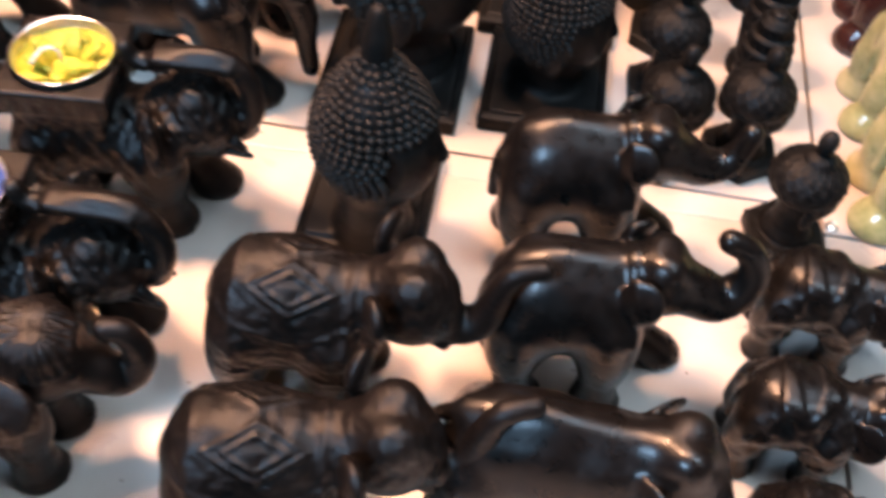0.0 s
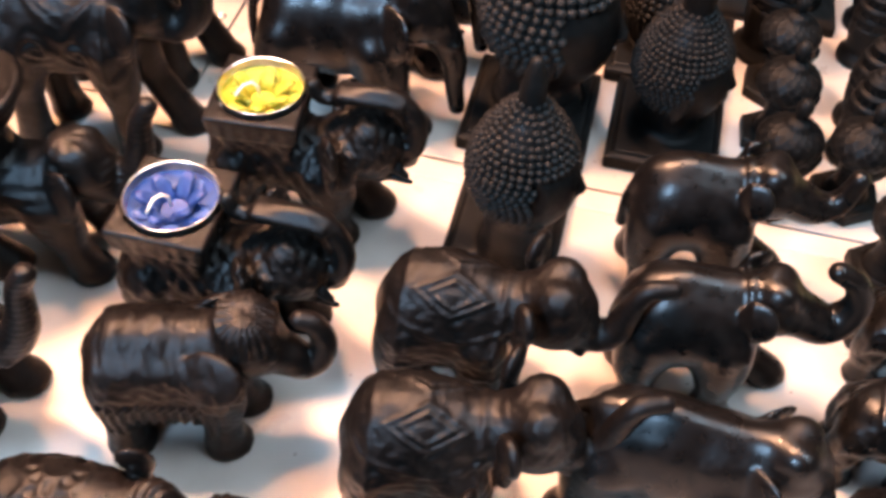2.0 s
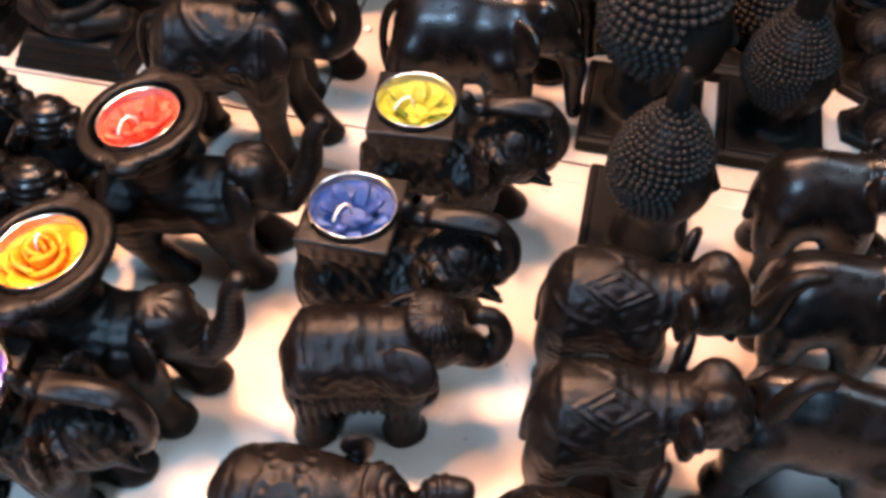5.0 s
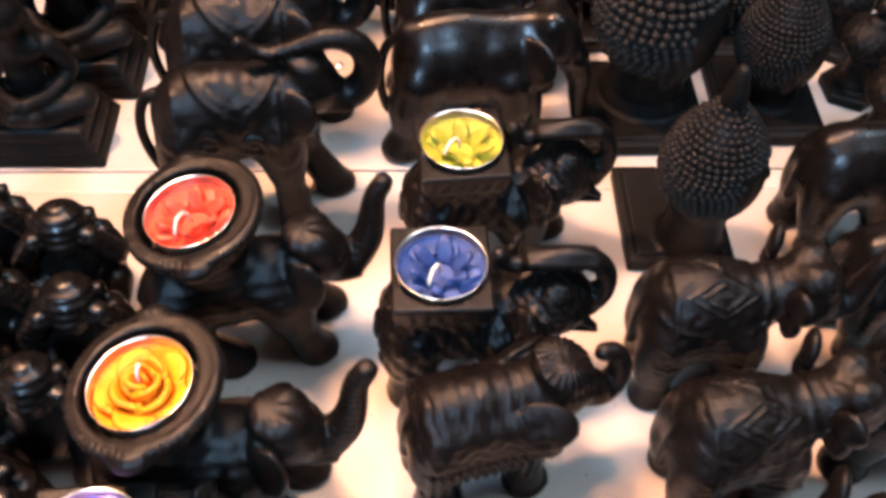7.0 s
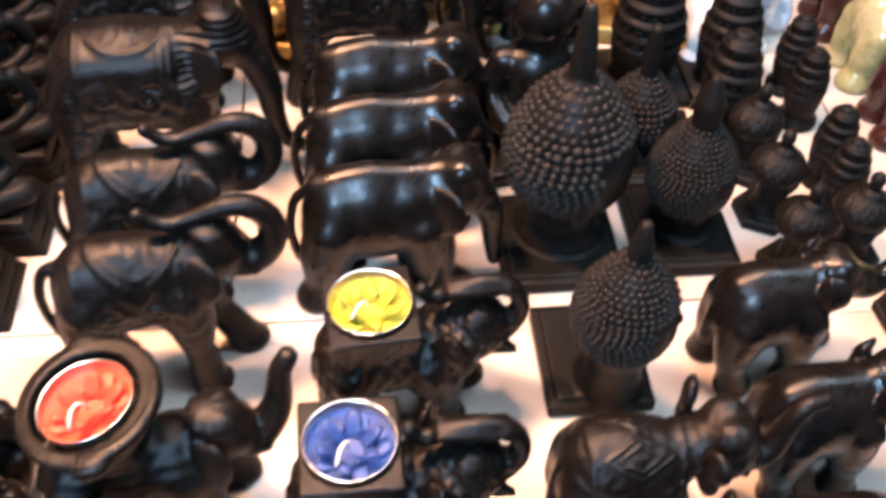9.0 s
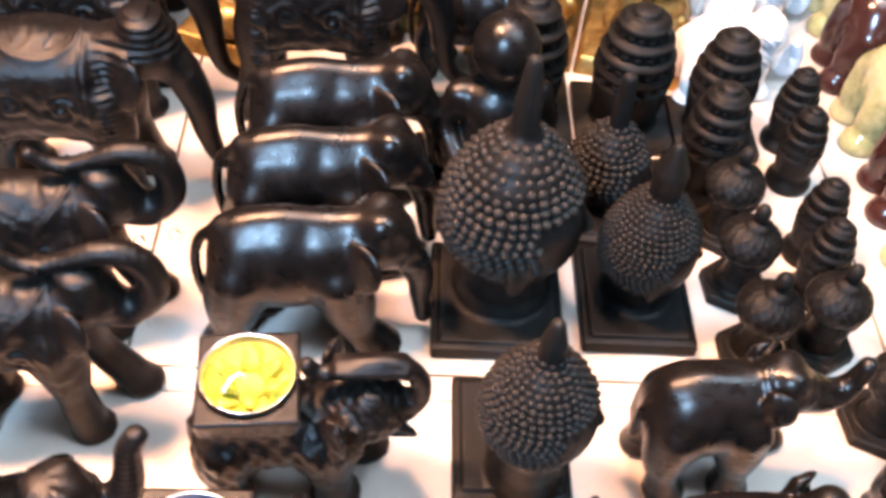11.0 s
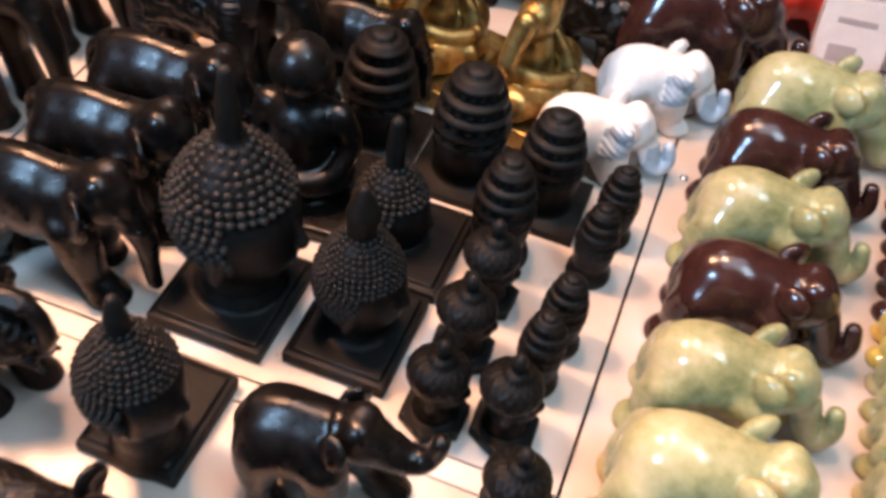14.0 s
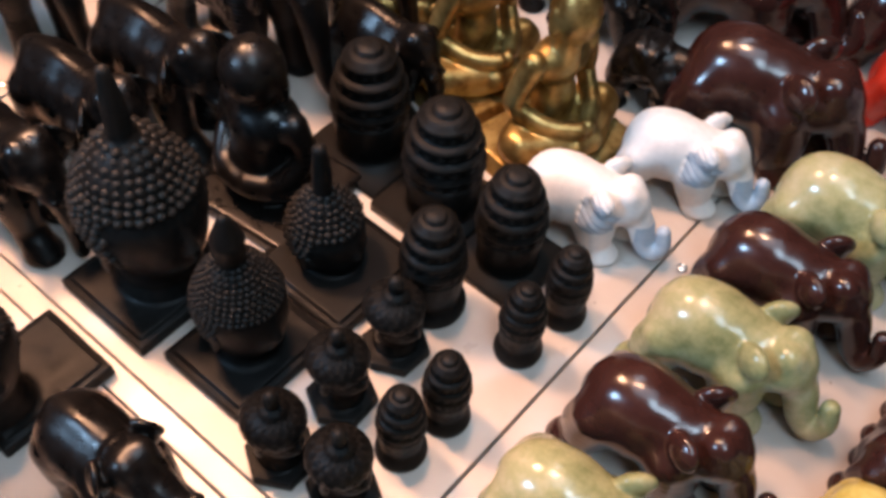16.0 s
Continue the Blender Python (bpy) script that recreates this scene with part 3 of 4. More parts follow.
def walking_elephant():
    """Plain polished elephant walking, trunk hanging, tail bent back to the leg."""
    c = elephant((-0.064, -0.034, -0.003), (0.078, 0.034, 0.116), 0.0011,
                 [(0.052, 0, 0.054), (0.057, 0.000, 0.040), (0.058, -0.001, 0.026), (0.060, -0.002, 0.012)],
                 fore=0.020, hind=-0.031, wide=0.0205, top=0.0815, belly=0.023, head=(0.038, 0.068), skull=0.0162, ear=(0.0128, 0.0130), ear_at=(-0.009, -0.003), ear_out=40, ear_thick=0.0022, leg=0.0106,
                 stride=(0.016, -0.002, -0.008, 0.008), snout=0.0085, tip=0.0044, tail="loop")
    c.limb([(-0.034, 0, 0.073), (-0.010, 0, 0.0785), (0.014, 0, 0.0765), (0.034, 0, 0.0780)], (0.0045, 0.005, 0.006), 0.007)
    return c.mesh("walking_elephant")


def garland_elephant():
    """Ornate saddle, loop tail, trunk swung up and back over the head."""
    c = elephant((-0.060, -0.032, -0.003), (0.076, 0.032, 0.132), 0.0011,
                 [(0.048, 0, 0.076), (0.056, 0, 0.078), (0.0615, 0, 0.087), (0.0610, 0, 0.099), (0.054, 0, 0.1075), (0.043, 0, 0.1095), (0.030, 0, 0.1055), (0.019, 0, 0.1030), (0.011, 0, 0.1050), (0.005, 0, 0.1105)],
                 fore=0.018, hind=-0.028, wide=0.0190, top=0.096, belly=0.042, head=(0.034, 0.084), skull=0.0138, ear=(0.0110, 0.0120), ear_at=(-0.007, -0.005), leg=0.0090,
                 stride=(0.004, 0.024, -0.004, 0.004), snout=0.0072, tip=0.0032, tail="loop")

    def saddle(x, y, z):
        e = np.sqrt((x / 0.021) ** 2 + (y / 0.019) ** 2)
        top = 1 / (1 + np.exp(-(z - 0.080) / 0.002))
        return top * (0.0015 * line(e, 0.95, 0.055) + 0.0009 * line(e, 0.80, 0.04) + scroll(x, y, z, 0.008, 0.00030) * (e < 0.72)) + (1 - top) * (
            spiral(x + 0.014, z - 0.066, 1, 0.0058, 0.0088, 0.0006) + spiral(x - 0.006, z - 0.064, -1, 0.0058, 0.0088, 0.0006) + scroll(x, y, z, 0.012, 0.00025))
    c.relief((-0.034, -0.034, 0.040), (0.026, 0.034, 0.105), saddle)
    c.relief((-0.036, -0.034, 0.040), (0.028, 0.034, 0.09), lambda x, y, z: 0.0011 * line(x, 0.019, 0.0018) + 0.0010 * line(x, -0.028, 0.0018))
    c.ball((0.033, 0, 0.0985), (0.009, 0.010, 0.004), (0, 10, 0), k=0.003)
    rings_on_trunk(c, (0.010, -0.012, 0.1035), (0.072, 0.012, 0.122), 0, 0.0036, 0.00016)
    return c.mesh("garland_elephant")


def procession_elephant():
    """The largest: tall, draped with a scrollwork cloth, trunk hanging and bent forward."""
    c = elephant((-0.062, -0.036, -0.003), (0.098, 0.036, 0.130), 0.0012,
                 [(0.063, 0, 0.080), (0.069, 0.000, 0.060), (0.071, 0, 0.040), (0.076, 0, 0.022), (0.087, 0, 0.014)],
                 fore=0.024, hind=-0.036, wide=0.0235, top=0.107, belly=0.046, head=(0.047, 0.097), skull=0.0165, ear=(0.0125, 0.0155), ear_at=(-0.010, -0.010), leg=0.0108,
                 stride=(0.004, 0.010, -0.008, 0.002), snout=0.0095, tip=0.0044)
    c.slab((-0.008, 0, 0.074), (0.029, 0.0245, 0.025), 0.012, k=0.008)

    def cloth(x, y, z):
        e = np.sqrt(((x + 0.004) / 0.022) ** 2 + (y / 0.020) ** 2)
        top = 1 / (1 + np.exp(-(z - 0.090) / 0.002))
        side = 0.0011 * line(x, 0.020, 0.0011) + 0.0009 * line(x, 0.0165, 0.0009) + 0.0011 * line(x, -0.030, 0.0011) + 0.0009 * line(x, -0.0265, 0.0009) + 0.0012 * line(z, 0.052, 0.0014)
        return top * (0.0014 * line(e, 0.95, 0.06) + 0.0008 * line(e, 0.80, 0.04) + scroll(x, y, z, 0.007, 0.0004) * (e < 0.72)) + side + (1 - top) * (
            spiral(x + 0.018, z - 0.077, 1, 0.0066, 0.0098, 0.0008) + spiral(x - 0.006, z - 0.074, -1, 0.0066, 0.0105, 0.0008) + scroll(x, y, z, 0.013, 0.0004))
    c.relief((-0.038, -0.036, 0.044), (0.024, 0.036, 0.115), cloth)
    c.relief((0.022, -0.034, 0.030), (0.034, 0.034, 0.105), lambda x, y, z: 0.0009 * line(x, 0.0275, 0.0034) * np.sin(z * TAU / 0.0036))
    c.relief((-0.046, -0.034, 0.040), (-0.031, 0.034, 0.098), lambda x, y, z: 0.0008 * line(x, -0.037, 0.0028) * np.sin(z * TAU / 0.0036))
    c.ball((0.047, 0, 0.1125), (0.011, 0.012, 0.006), (0, 10, 0), k=0.003)
    c.relief((0.03, -0.02, 0.098), (0.07, 0.02, 0.126), lambda x, y, z: 0.0006 * np.sin(z * TAU / 0.0042))
    return c.mesh("procession_elephant")


def stone_elephant(name, rough=0.0):
    """Low rounded polished elephant with a bowed head and a curled trunk."""
    c = elephant((-0.062, -0.040, -0.003), (0.078, 0.040, 0.090), 0.0012,
                 [(0.041, -0.001, 0.030), (0.047, -0.003, 0.016), (0.054, -0.005, 0.011), (0.060, -0.004, 0.019), (0.058, -0.002, 0.031)],
                 fore=0.010, hind=-0.034, wide=0.0235, top=0.067, belly=0.014, head=(0.026, 0.047), skull=0.0165, ear=(0.0105, 0.0095), ear_at=(-0.013, 0.012), ear_out=34, ear_thick=0.0052, leg=0.0115,
                 stride=(0.008, 0.020, -0.010, -0.004), snout=0.0095, tip=0.0052, tusks=False, neck=1.0)
    c.ball((-0.018, 0, 0.050), (0.026, 0.019, 0.0185), k=0.008)
    if rough:
        c.relief((0.0, -0.03, 0.035), (0.032, 0.03, 0.075), lambda x, y, z: rough * 0.7 * np.sin((x * 0.8 + z) * TAU / 0.006) * (abs(y) > 0.0175))
    return c.mesh(name)


def little_elephant():
    """Small stocky elephant with a blocky saddle."""
    c = elephant((-0.050, -0.036, -0.003), (0.076, 0.036, 0.100), 0.0015,
                 [(0.052, 0, 0.045), (0.058, 0, 0.030), (0.060, 0, 0.018)], wide=0.026, top=0.086, belly=0.026, head=(0.044, 0.064), skull=0.020,
                 ear=(0.013, 0.016), leg=0.012)
    c.slab((-0.006, 0, 0.064), (0.020, 0.024, 0.020), 0.012, k=0.004)
    c.ball((0.040, 0, 0.076), (0.012, 0.014, 0.008), k=0.003)
    c.relief((-0.034, -0.036, 0.03), (0.03, 0.036, 0.09), lambda x, y, z: scroll(x, y, z, 0.022, 0.0009))
    return c.mesh("little_elephant")


def place(name, me, material, spots, label, group, size=1.0):
    for i, (x, y, yaw) in enumerate(spots):
        thing(name, me, material, pose(x, y, 0, 0, 0, yaw) @ Matrix.Scale(size, 4), label, "elephant figure", group)


place("saddle_elephant", saddle_elephant(), WOOD, [(0.021, 0.282, 2), (0.024, 0.224, 8), (0.018, 0.165, 6)],
      "black-brown carved wooden elephant with a diamond saddle cloth", "saddled elephants on the white board", 0.86)
place("fringed_elephant", fringed_elephant(), WOOD, [(-0.083, 0.232, 14)], "black-brown carved elephant with fringed blanket and rosette cap", "", 0.85)
place("round_elephant", round_elephant(), WOOD, [(-0.084, 0.160, 6)], "fat black-brown carved elephant with a medallion blanket", "", 0.86)
TRAY = tray_elephant()
place("tray_elephant", TRAY, WOOD, [(-0.099, 0.283, 1), (-0.088, 0.354, 5), (-0.219, 0.167, 4)],
      "rough black carved elephant carrying a square candle tray", "candle elephants with square trays")
place("dish_elephant", dish_elephant(), WOOD, [(-0.1945, 0.3005, 10), (-0.2015, 0.2195, 1)],
      "black carved elephant carrying a leaning oval candle dish", "candle elephants with oval dishes")
for spot, trunk in (((0.113, 0.366, 5), [(0.036, 0, 0.062), (0.044, 0, 0.059), (0.052, 0.001, 0.060), (0.057, 0.002, 0.067), (0.059, 0.002, 0.077)]),
                    ((0.116, 0.303, 5), [(0.036, 0, 0.062), (0.045, 0, 0.058), (0.052, 0.001, 0.062), (0.055, 0.002, 0.072), (0.051, 0.003, 0.082), (0.043, 0.003, 0.087)])):
    place("smooth_elephant", smooth_elephant("smooth_elephant", trunk), POLISHED, [spot],
          "plain polished black wooden elephant with raised curled trunk", "plain polished elephants", 0.97)
WALK = walking_elephant()
place("walking_elephant", WALK, POLISHED, [(-0.077, 0.440, 2), (-0.075, 0.494, 2), (-0.071, 0.547, 2)],
      "polished black wooden elephant walking with a hanging trunk", "walking elephants in a row")
place("walking_elephant", WALK, POLISHED, [(0.112, 0.240, -4)], "polished black wooden elephant walking with a hanging trunk", "plain polished elephants", 0.90)
place("garland_elephant", garland_elephant(), WOOD, [(-0.192, 0.384, 6), (-0.195, 0.441, 6)],
      "black carved elephant with ornate saddle and trunk swung back", "elephants with swung trunks")
BIG = procession_elephant()
place("procession_elephant", BIG, WOOD, [(-0.208, 0.535, 2), (-0.216, 0.612, 2), (-0.080, 0.618, 2), (-0.225, 0.690, 2), (-0.075, 0.695, 0)],
      "large black carved elephant draped in a scrollwork cloth", "large draped elephants")
LITTLE = little_elephant()
place("little_elephant", LITTLE, POLISHED, [(0.142, 0.764, 10)], "small stocky black carved elephant with a saddle", "", 0.62)
place("little_elephant", LITTLE, POLISHED, [(0.208, 0.337, -4), (0.196, 0.284, -4), (0.200, 0.237, 0), (0.268, 0.362, 8)],
      "small stocky black carved elephant with a saddle", "small stocky elephants", 0.56)


def in_stone(name, me, material, label, group, spots, size=1.0):
    twin = me.copy()
    twin.materials.clear()
    place(name, twin, material, spots, label, group, size)
    return twin


STONE = stone_elephant("stone_elephant")
ROW = "polished stone elephants in a row"
in_stone("stone_elephant", STONE, PALE_JADE, "glossy pale green stone elephant with bowed head", ROW, [(0.290, 0.428, 8)], 1.02)
in_stone("stone_elephant", STONE, JADE, "glossy mottled green stone elephant with bowed head", ROW, [(0.288, 0.490, 8), (0.290, 0.614, 8)], 0.95)
in_stone("stone_elephant", STONE, MAROON, "glossy dark red elephant with bowed head", ROW, [(0.291, 0.552, 6), (0.291, 0.671, 6)], 0.95)
in_stone("stone_elephant", STONE, PALE_JADE, "glossy cream and green stone elephant", ROW, [(0.301, 0.732, 6)], 1.0)
SMALL = "small polished stone elephants in a row"
in_stone("stone_elephant", STONE, JADE, "small glossy green stone elephant", SMALL, [(0.398, y, 8) for y in (0.395, 0.432, 0.469, 0.506, 0.543)], 0.66)
in_stone("stone_elephant", STONE, AMBER, "small glossy yellow stone elephant", SMALL, [(0.398, 0.582, 8)], 0.66)
in_stone("stone_elephant", STONE, MAROON, "small glossy dark red elephant", SMALL, [(0.398, y, 8) for y in (0.618, 0.654, 0.694)], 0.66)
in_stone("stone_elephant", STONE, PALE_JADE, "small glossy cream stone elephant", SMALL, [(0.402, 0.735, 8)], 0.72)
FAR = "large glossy elephants at the back"
in_stone("stone_elephant", STONE, MAROON, "large glossy dark red elephant", FAR, [(0.216, 0.780, 12)], 1.18)
in_stone("stone_elephant", STONE, MAROON, "large glossy dark red elephant", FAR, [(0.150, 0.865, 20), (0.270, 0.925, 10)], 1.3)
in_stone("stone_elephant", STONE, RED, "glossy bright red elephant", FAR, [(0.288, 0.872, 15)], 0.85)

PALE = stone_elephant("white_elephant", 0.0010)
PALE.materials.append(CHALK)
PALE.materials.append(SLATE)
slots = np.zeros(len(PALE.polygons), np.int32)
for i, poly in enumerate(PALE.polygons):
    p = poly.center
    if 0.000 < p.x < 0.032 and abs(p.y) > 0.0168 and 0.034 < p.z < 0.060 or p.x > 0.040 and p.z < 0.036:
        slots[i] = 1
PALE.polygons.foreach_set("material_index", slots)
place("white_elephant", PALE, CHALK, [(0.176, 0.648, 18), (0.200, 0.716, 20)], "matt white stone elephant with grey-blue ears", "white elephants", 0.80)

# ---- figures: plain heads, cones and seated shapes, one solid each, looking along +x ----


def hair_radius(u, tall):
    """The hair's radius, in head radii, at the height u over its widest row: round below, running up into a blunt cone."""
    if u < 0:
        return math.sqrt(max(0.0, 1 - (u / tall) ** 2))
    return max(0.17, 1 - 0.76 * (u / (1.22 * tall)) ** 1.8)


def curl_points(r, tall, pitch, low, high, keep):
    """Rows of curls round the hair, each with its outward direction."""
    spots, u, i = [], low, 0
    while u < high:
        rad = hair_radius(u, tall)
        n = max(5, round(TAU * rad * r / (pitch * 1.02)))
        slope = (hair_radius(u - 0.03, tall) - hair_radius(u + 0.03, tall)) / 0.06
        for j in range(n):
            a = TAU * (j + 0.5 * (i % 2)) / n
            p = Vector((rad * r * math.cos(a), rad * r * 0.96 * math.sin(a), u * r))
            if keep(p):
                spots.append((p, Vector((math.cos(a), math.sin(a), slope)).normalized()))
        u += pitch / r / math.sqrt(1 + slope * slope) * 0.92
        i += 1
    return spots


def head_figure(name, r, chin, top, plate, pitch, flame, step=0.0013, drop=(0, 0), neck=0.64, sunk=0.30, tall=1.12):
    """A head with rows of small curls, a knot on top and a neck on a square plate."""
    zc = chin + r * (tall - 0.16)
    lim = max(plate[0], plate[1], r) + 0.006
    c = Carving((-lim, -lim, -0.003), (lim, lim, top + 0.006), step)
    ox, oy = drop
    c.slab((0, 0, 0.0040), (plate[0], plate[1], 0.0042), 0.0012)
    c.slab((0, 0, 0.0085), (plate[0] - 0.004, plate[1] - 0.004, 0.0016), 0.0008, k=0.0008)
    c.limb([(ox, oy * 0.9, 0.006), (ox, oy * 0.95, 0.5 * chin), (ox, oy, chin + r * 0.4)], (r * neck * 1.12, r * neck * 0.96, r * neck), 0.004)
    c.ball((ox, oy, zc), (r * 0.97, r * 0.93, r * 0.74), k=0.004)
    c.ball((ox, oy, zc - r * 0.30), (r * 0.90, r * 0.86, r * (tall - 0.30)), k=0.006)
    c.ball((ox + r * 0.22, oy, zc - r * 0.45), (r * 0.78, r * 0.66, r * 0.80), k=0.006)
    c.limb([(ox + r * 0.92, oy, zc + r * 0.05), (ox + r * 1.06, oy, zc - r * 0.30)], (r * 0.06, r * 0.12), 0.003, 0)
    for s in (-1, 1):
        c.ball((ox + r * 0.10, oy + s * r * 0.86, zc - r * 0.45), (r * 0.17, r * 0.08, r * 0.48), (0, 8, s * 10), k=0.002)
    rise = [0.25 * n * tall for n in range(1, 6)]
    c.limb([(ox, oy, zc + r * (u - 0.10)) for u in rise], [r * (hair_radius(u, tall) - 0.06) for u in rise], 0.003, 0)
    c.limb([(ox, oy, zc + r * 1.1 * tall), (ox, oy, 0.5 * (zc + r * 1.1 * tall + top)), (ox, oy, top)], flame, 0.002)
    me = c.mesh(name)
    bm = bmesh.new()
    bm.from_mesh(me)
    bead = bmesh.new()
    bmesh.ops.create_icosphere(bead, subdivisions=1, radius=1)
    shape = [v.co.copy() for v in bead.verts]
    tris = [[v.index for v in f.verts] for f in bead.faces]
    bead.free()

    def keep(p):
        return not (p.x > r * 0.34 and p.z < r * 0.34)
    size = pitch * 0.62
    spots = curl_points(r, tall, pitch, -0.82 * tall, 1.24 * tall, keep)
    rng = random.Random(len(spots))
    for p, away in spots:
        q = size * rng.uniform(0.90, 1.10)
        p = p + Vector((rng.uniform(-1, 1), rng.uniform(-1, 1), rng.uniform(-1, 1))) * q * 0.12
        out = away * q * -sunk
        way = -out.normalized()
        new_verts = []
        for v in shape:
            d = v.dot(way)
            flat = v - way * d
            tip = flat * (1 - 0.35 * d) + way * d * 1.15 if d > 0 else v
            new_verts.append(bm.verts.new(tip * q + p + out + Vector((ox, oy, zc))))
        for t in tris:
            bm.faces.new([new_verts[i] for i in t]).smooth = True
    bm.to_mesh(me)
    bm.free()
    return me


def small_head_figure():
    """A small head with combed curls on a six-sided foot."""
    r = 0.0158
    c = Carving((-0.022, -0.022, -0.002), (0.022, 0.022, 0.070), 0.0009)
    for a in (0, 60, 120):
        c.slab((0, 0, 0.0035), (0.0165, 0.0096, 0.0035), 0.0008, (0, 0, a))
    c.limb([(0, 0, 0.006), (0, 0, 0.013), (0.001, 0, 0.026)], (0.0112, 0.0086, 0.0088), 0.002)
    c.ball((0.0035, 0, 0.0300), (0.0120, 0.0108, 0.0110), k=0.003)
    c.ball((-0.001, 0, 0.0400), (r * 1.03, r, 0.0118), k=0.0015)
    c.ball((0.0150, 0, 0.0310), (0.0022, 0.0018, 0.0034), k=0.002)
    for s in (-1, 1):
        c.ball((0.001, s * 0.0128, 0.0290), (0.0028, 0.0016, 0.0075), (0, 8, 0), k=0.0012)
    c.ball((0, 0, 0.0510), (0.0066, 0.0066, 0.0040), k=0.0015)
    c.limb([(0, 0, 0.053), (0, 0, 0.057)], (0.0026, 0.0026), 0.001, 0)
    c.ball((0, 0, 0.0605), (0.0041, 0.0041, 0.0056), k=0.001)

    def comb(x, y, z):
        a = np.arctan2(y, x)
        return 0.00045 * np.sin(z * TAU / 0.0028) * np.sin(a * 17 + 1.57 * np.sign(np.sin(z * TAU / 0.0056)))
    c.relief((-0.02, -0.02, 0.032), (0.02, 0.02, 0.054), comb)
    return c.mesh("small_head_figure")


def tier_figure(r, h, tiers, plate=0.0):
    """A turned, tiered cone with beaded rings on a round foot."""
    prof, bead = [(r * 1.06, 0.0), (r * 1.10, 0.002), (r * 1.08, 0.005), (r * 0.90, 0.0075), (r * 0.84, 0.010)], [0, 0, 0, 0, 0]
    for f in np.linspace(0, 1, 10)[1:]:
        prof.append((r * (0.84 + 0.16 * math.sin(f * 1.5)), 0.010 + f * (h * 0.46 - 0.010)))
        bead.append(0.5 if f > 0.3 else 0)
    z0 = h * 0.46
    for t in range(tiers):
        a, b = t / tiers, (t + 1) / tiers
        low, high = (1.02 - 0.58 * g ** 1.7 for g in (a, b))
        for f, bulge, teeth in ((0.0, 0.97, 0.2), (0.08, 0.97, 0.8), (0.20, 0.99, 2.6), (0.38, 0.99, 2.6), (0.50, 0.98, 0.2), (0.55, 1.005, 0.1), (0.66, 1.02, 0.1), (0.78, 1.01, 0.1), (0.88, 0.97, 0.1), (0.95, 0.0, 0.1)):
            q = bulge or 0.5 + 0.5 * high / low
            prof.append((r * low * q, z0 + (a + (b - a) * f) * (h * 0.93 - z0)))
            bead.append(teeth)
    tip = prof[-1][0]
    prof += [(tip * 0.92, h * 0.945), (tip * 0.70, h * 0.955), (tip * 0.62, h * 0.953), (tip * 0.60, h * 0.978), (tip * 0.46, h * 0.996), (0.0004, h)]
    bead += [0] * 6
    me = bpy.data.meshes.new("tier_figure")
    bm = lathe(prof, 96, lambda i, a: 1 + 0.030 * bead[i] * abs(math.sin(8 * a)) - 0.012 * bead[i])
    if plate:
        bmesh.ops.create_cube(bm, size=1, matrix=Matrix.Translation((0, 0, 0.0035)) @ Matrix.Diagonal((2 * plate, 2 * plate, 0.007, 1)))
    bm.to_mesh(me)
    bm.free()
    me.polygons.foreach_set("use_smooth", np.ones(len(me.polygons), bool))
    return me


def seated_figure(h, tiers=3, step=0.0013):
    """A plain cross-legged seated shape on a stepped, narrowing base, looking along -y."""
    s = h / 0.115
    c = Carving((-0.046 * s, -0.036 * s, -0.003), (0.046 * s, 0.036 * s, h + 0.006), step)
    z = 0.0
    for i in range(tiers):
        t = 0.0085 * s
        c.slab((0, 0, z + t / 2), ((0.040 - 0.004 * i) * s, (0.027 - 0.002 * i) * s, t / 2), 0.0015, k=0.0008, taper=-0.05)
        z += t
    c.ball((0, -0.002 * s, z + 0.005 * s), (0.033 * s, 0.021 * s, 0.0070 * s), k=0.002)
    c.ball((0, 0.004 * s, z + 0.022 * s), (0.0120 * s, 0.0100 * s, 0.019 * s), k=0.004)
    c.ball((0, 0.004 * s, z + 0.043 * s), (0.0185 * s, 0.0105 * s, 0.0105 * s), k=0.005)
    for g in (-1, 1):
        c.limb([(g * 0.012 * s, 0.004 * s, z + 0.009 * s), (g * 0.031 * s, -0.004 * s, z + 0.009 * s), (g * -0.006 * s, -0.020 * s, z + 0.009 * s)], (0.0095 * s, 0.0085 * s, 0.0055 * s), 0.002)
        c.limb([(g * 0.0185 * s, 0.004 * s, z + 0.046 * s), (g * 0.0235 * s, 0.006 * s, z + 0.034 * s), (g * 0.0250 * s, 0.006 * s, z + 0.024 * s), (g * 0.0160 * s, -0.008 * s, z + 0.018 * s), (g * 0.003 * s, -0.018 * s, z + 0.017 * s)], (0.0062 * s, 0.0052 * s, 0.0044 * s), 0.0018)
    c.limb([(0, 0.001 * s, z + 0.05 * s), (0, 0, z + 0.062 * s)], (0.0080 * s, 0.0075 * s), 0.004, 0)
    c.ball((0, -0.001 * s, z + 0.070 * s), (0.0122 * s, 0.0125 * s, 0.0145 * s), k=0.003)
    for g in (-1, 1):
        c.ball((g * 0.0118 * s, 0.001 * s, z + 0.067 * s), (0.0020 * s, 0.0030 * s, 0.0075 * s), k=0.0015)
    c.ball((0, 0.001 * s, z + 0.083 * s), (0.0075 * s, 0.0075 * s, 0.0050 * s), k=0.003)
    c.limb([(0, 0.002 * s, z + 0.084 * s), (0, 0.002 * s, h)], (0.0050 * s, 0.0026 * s), 0.003, 0)
    return c.mesh("seated_figure")


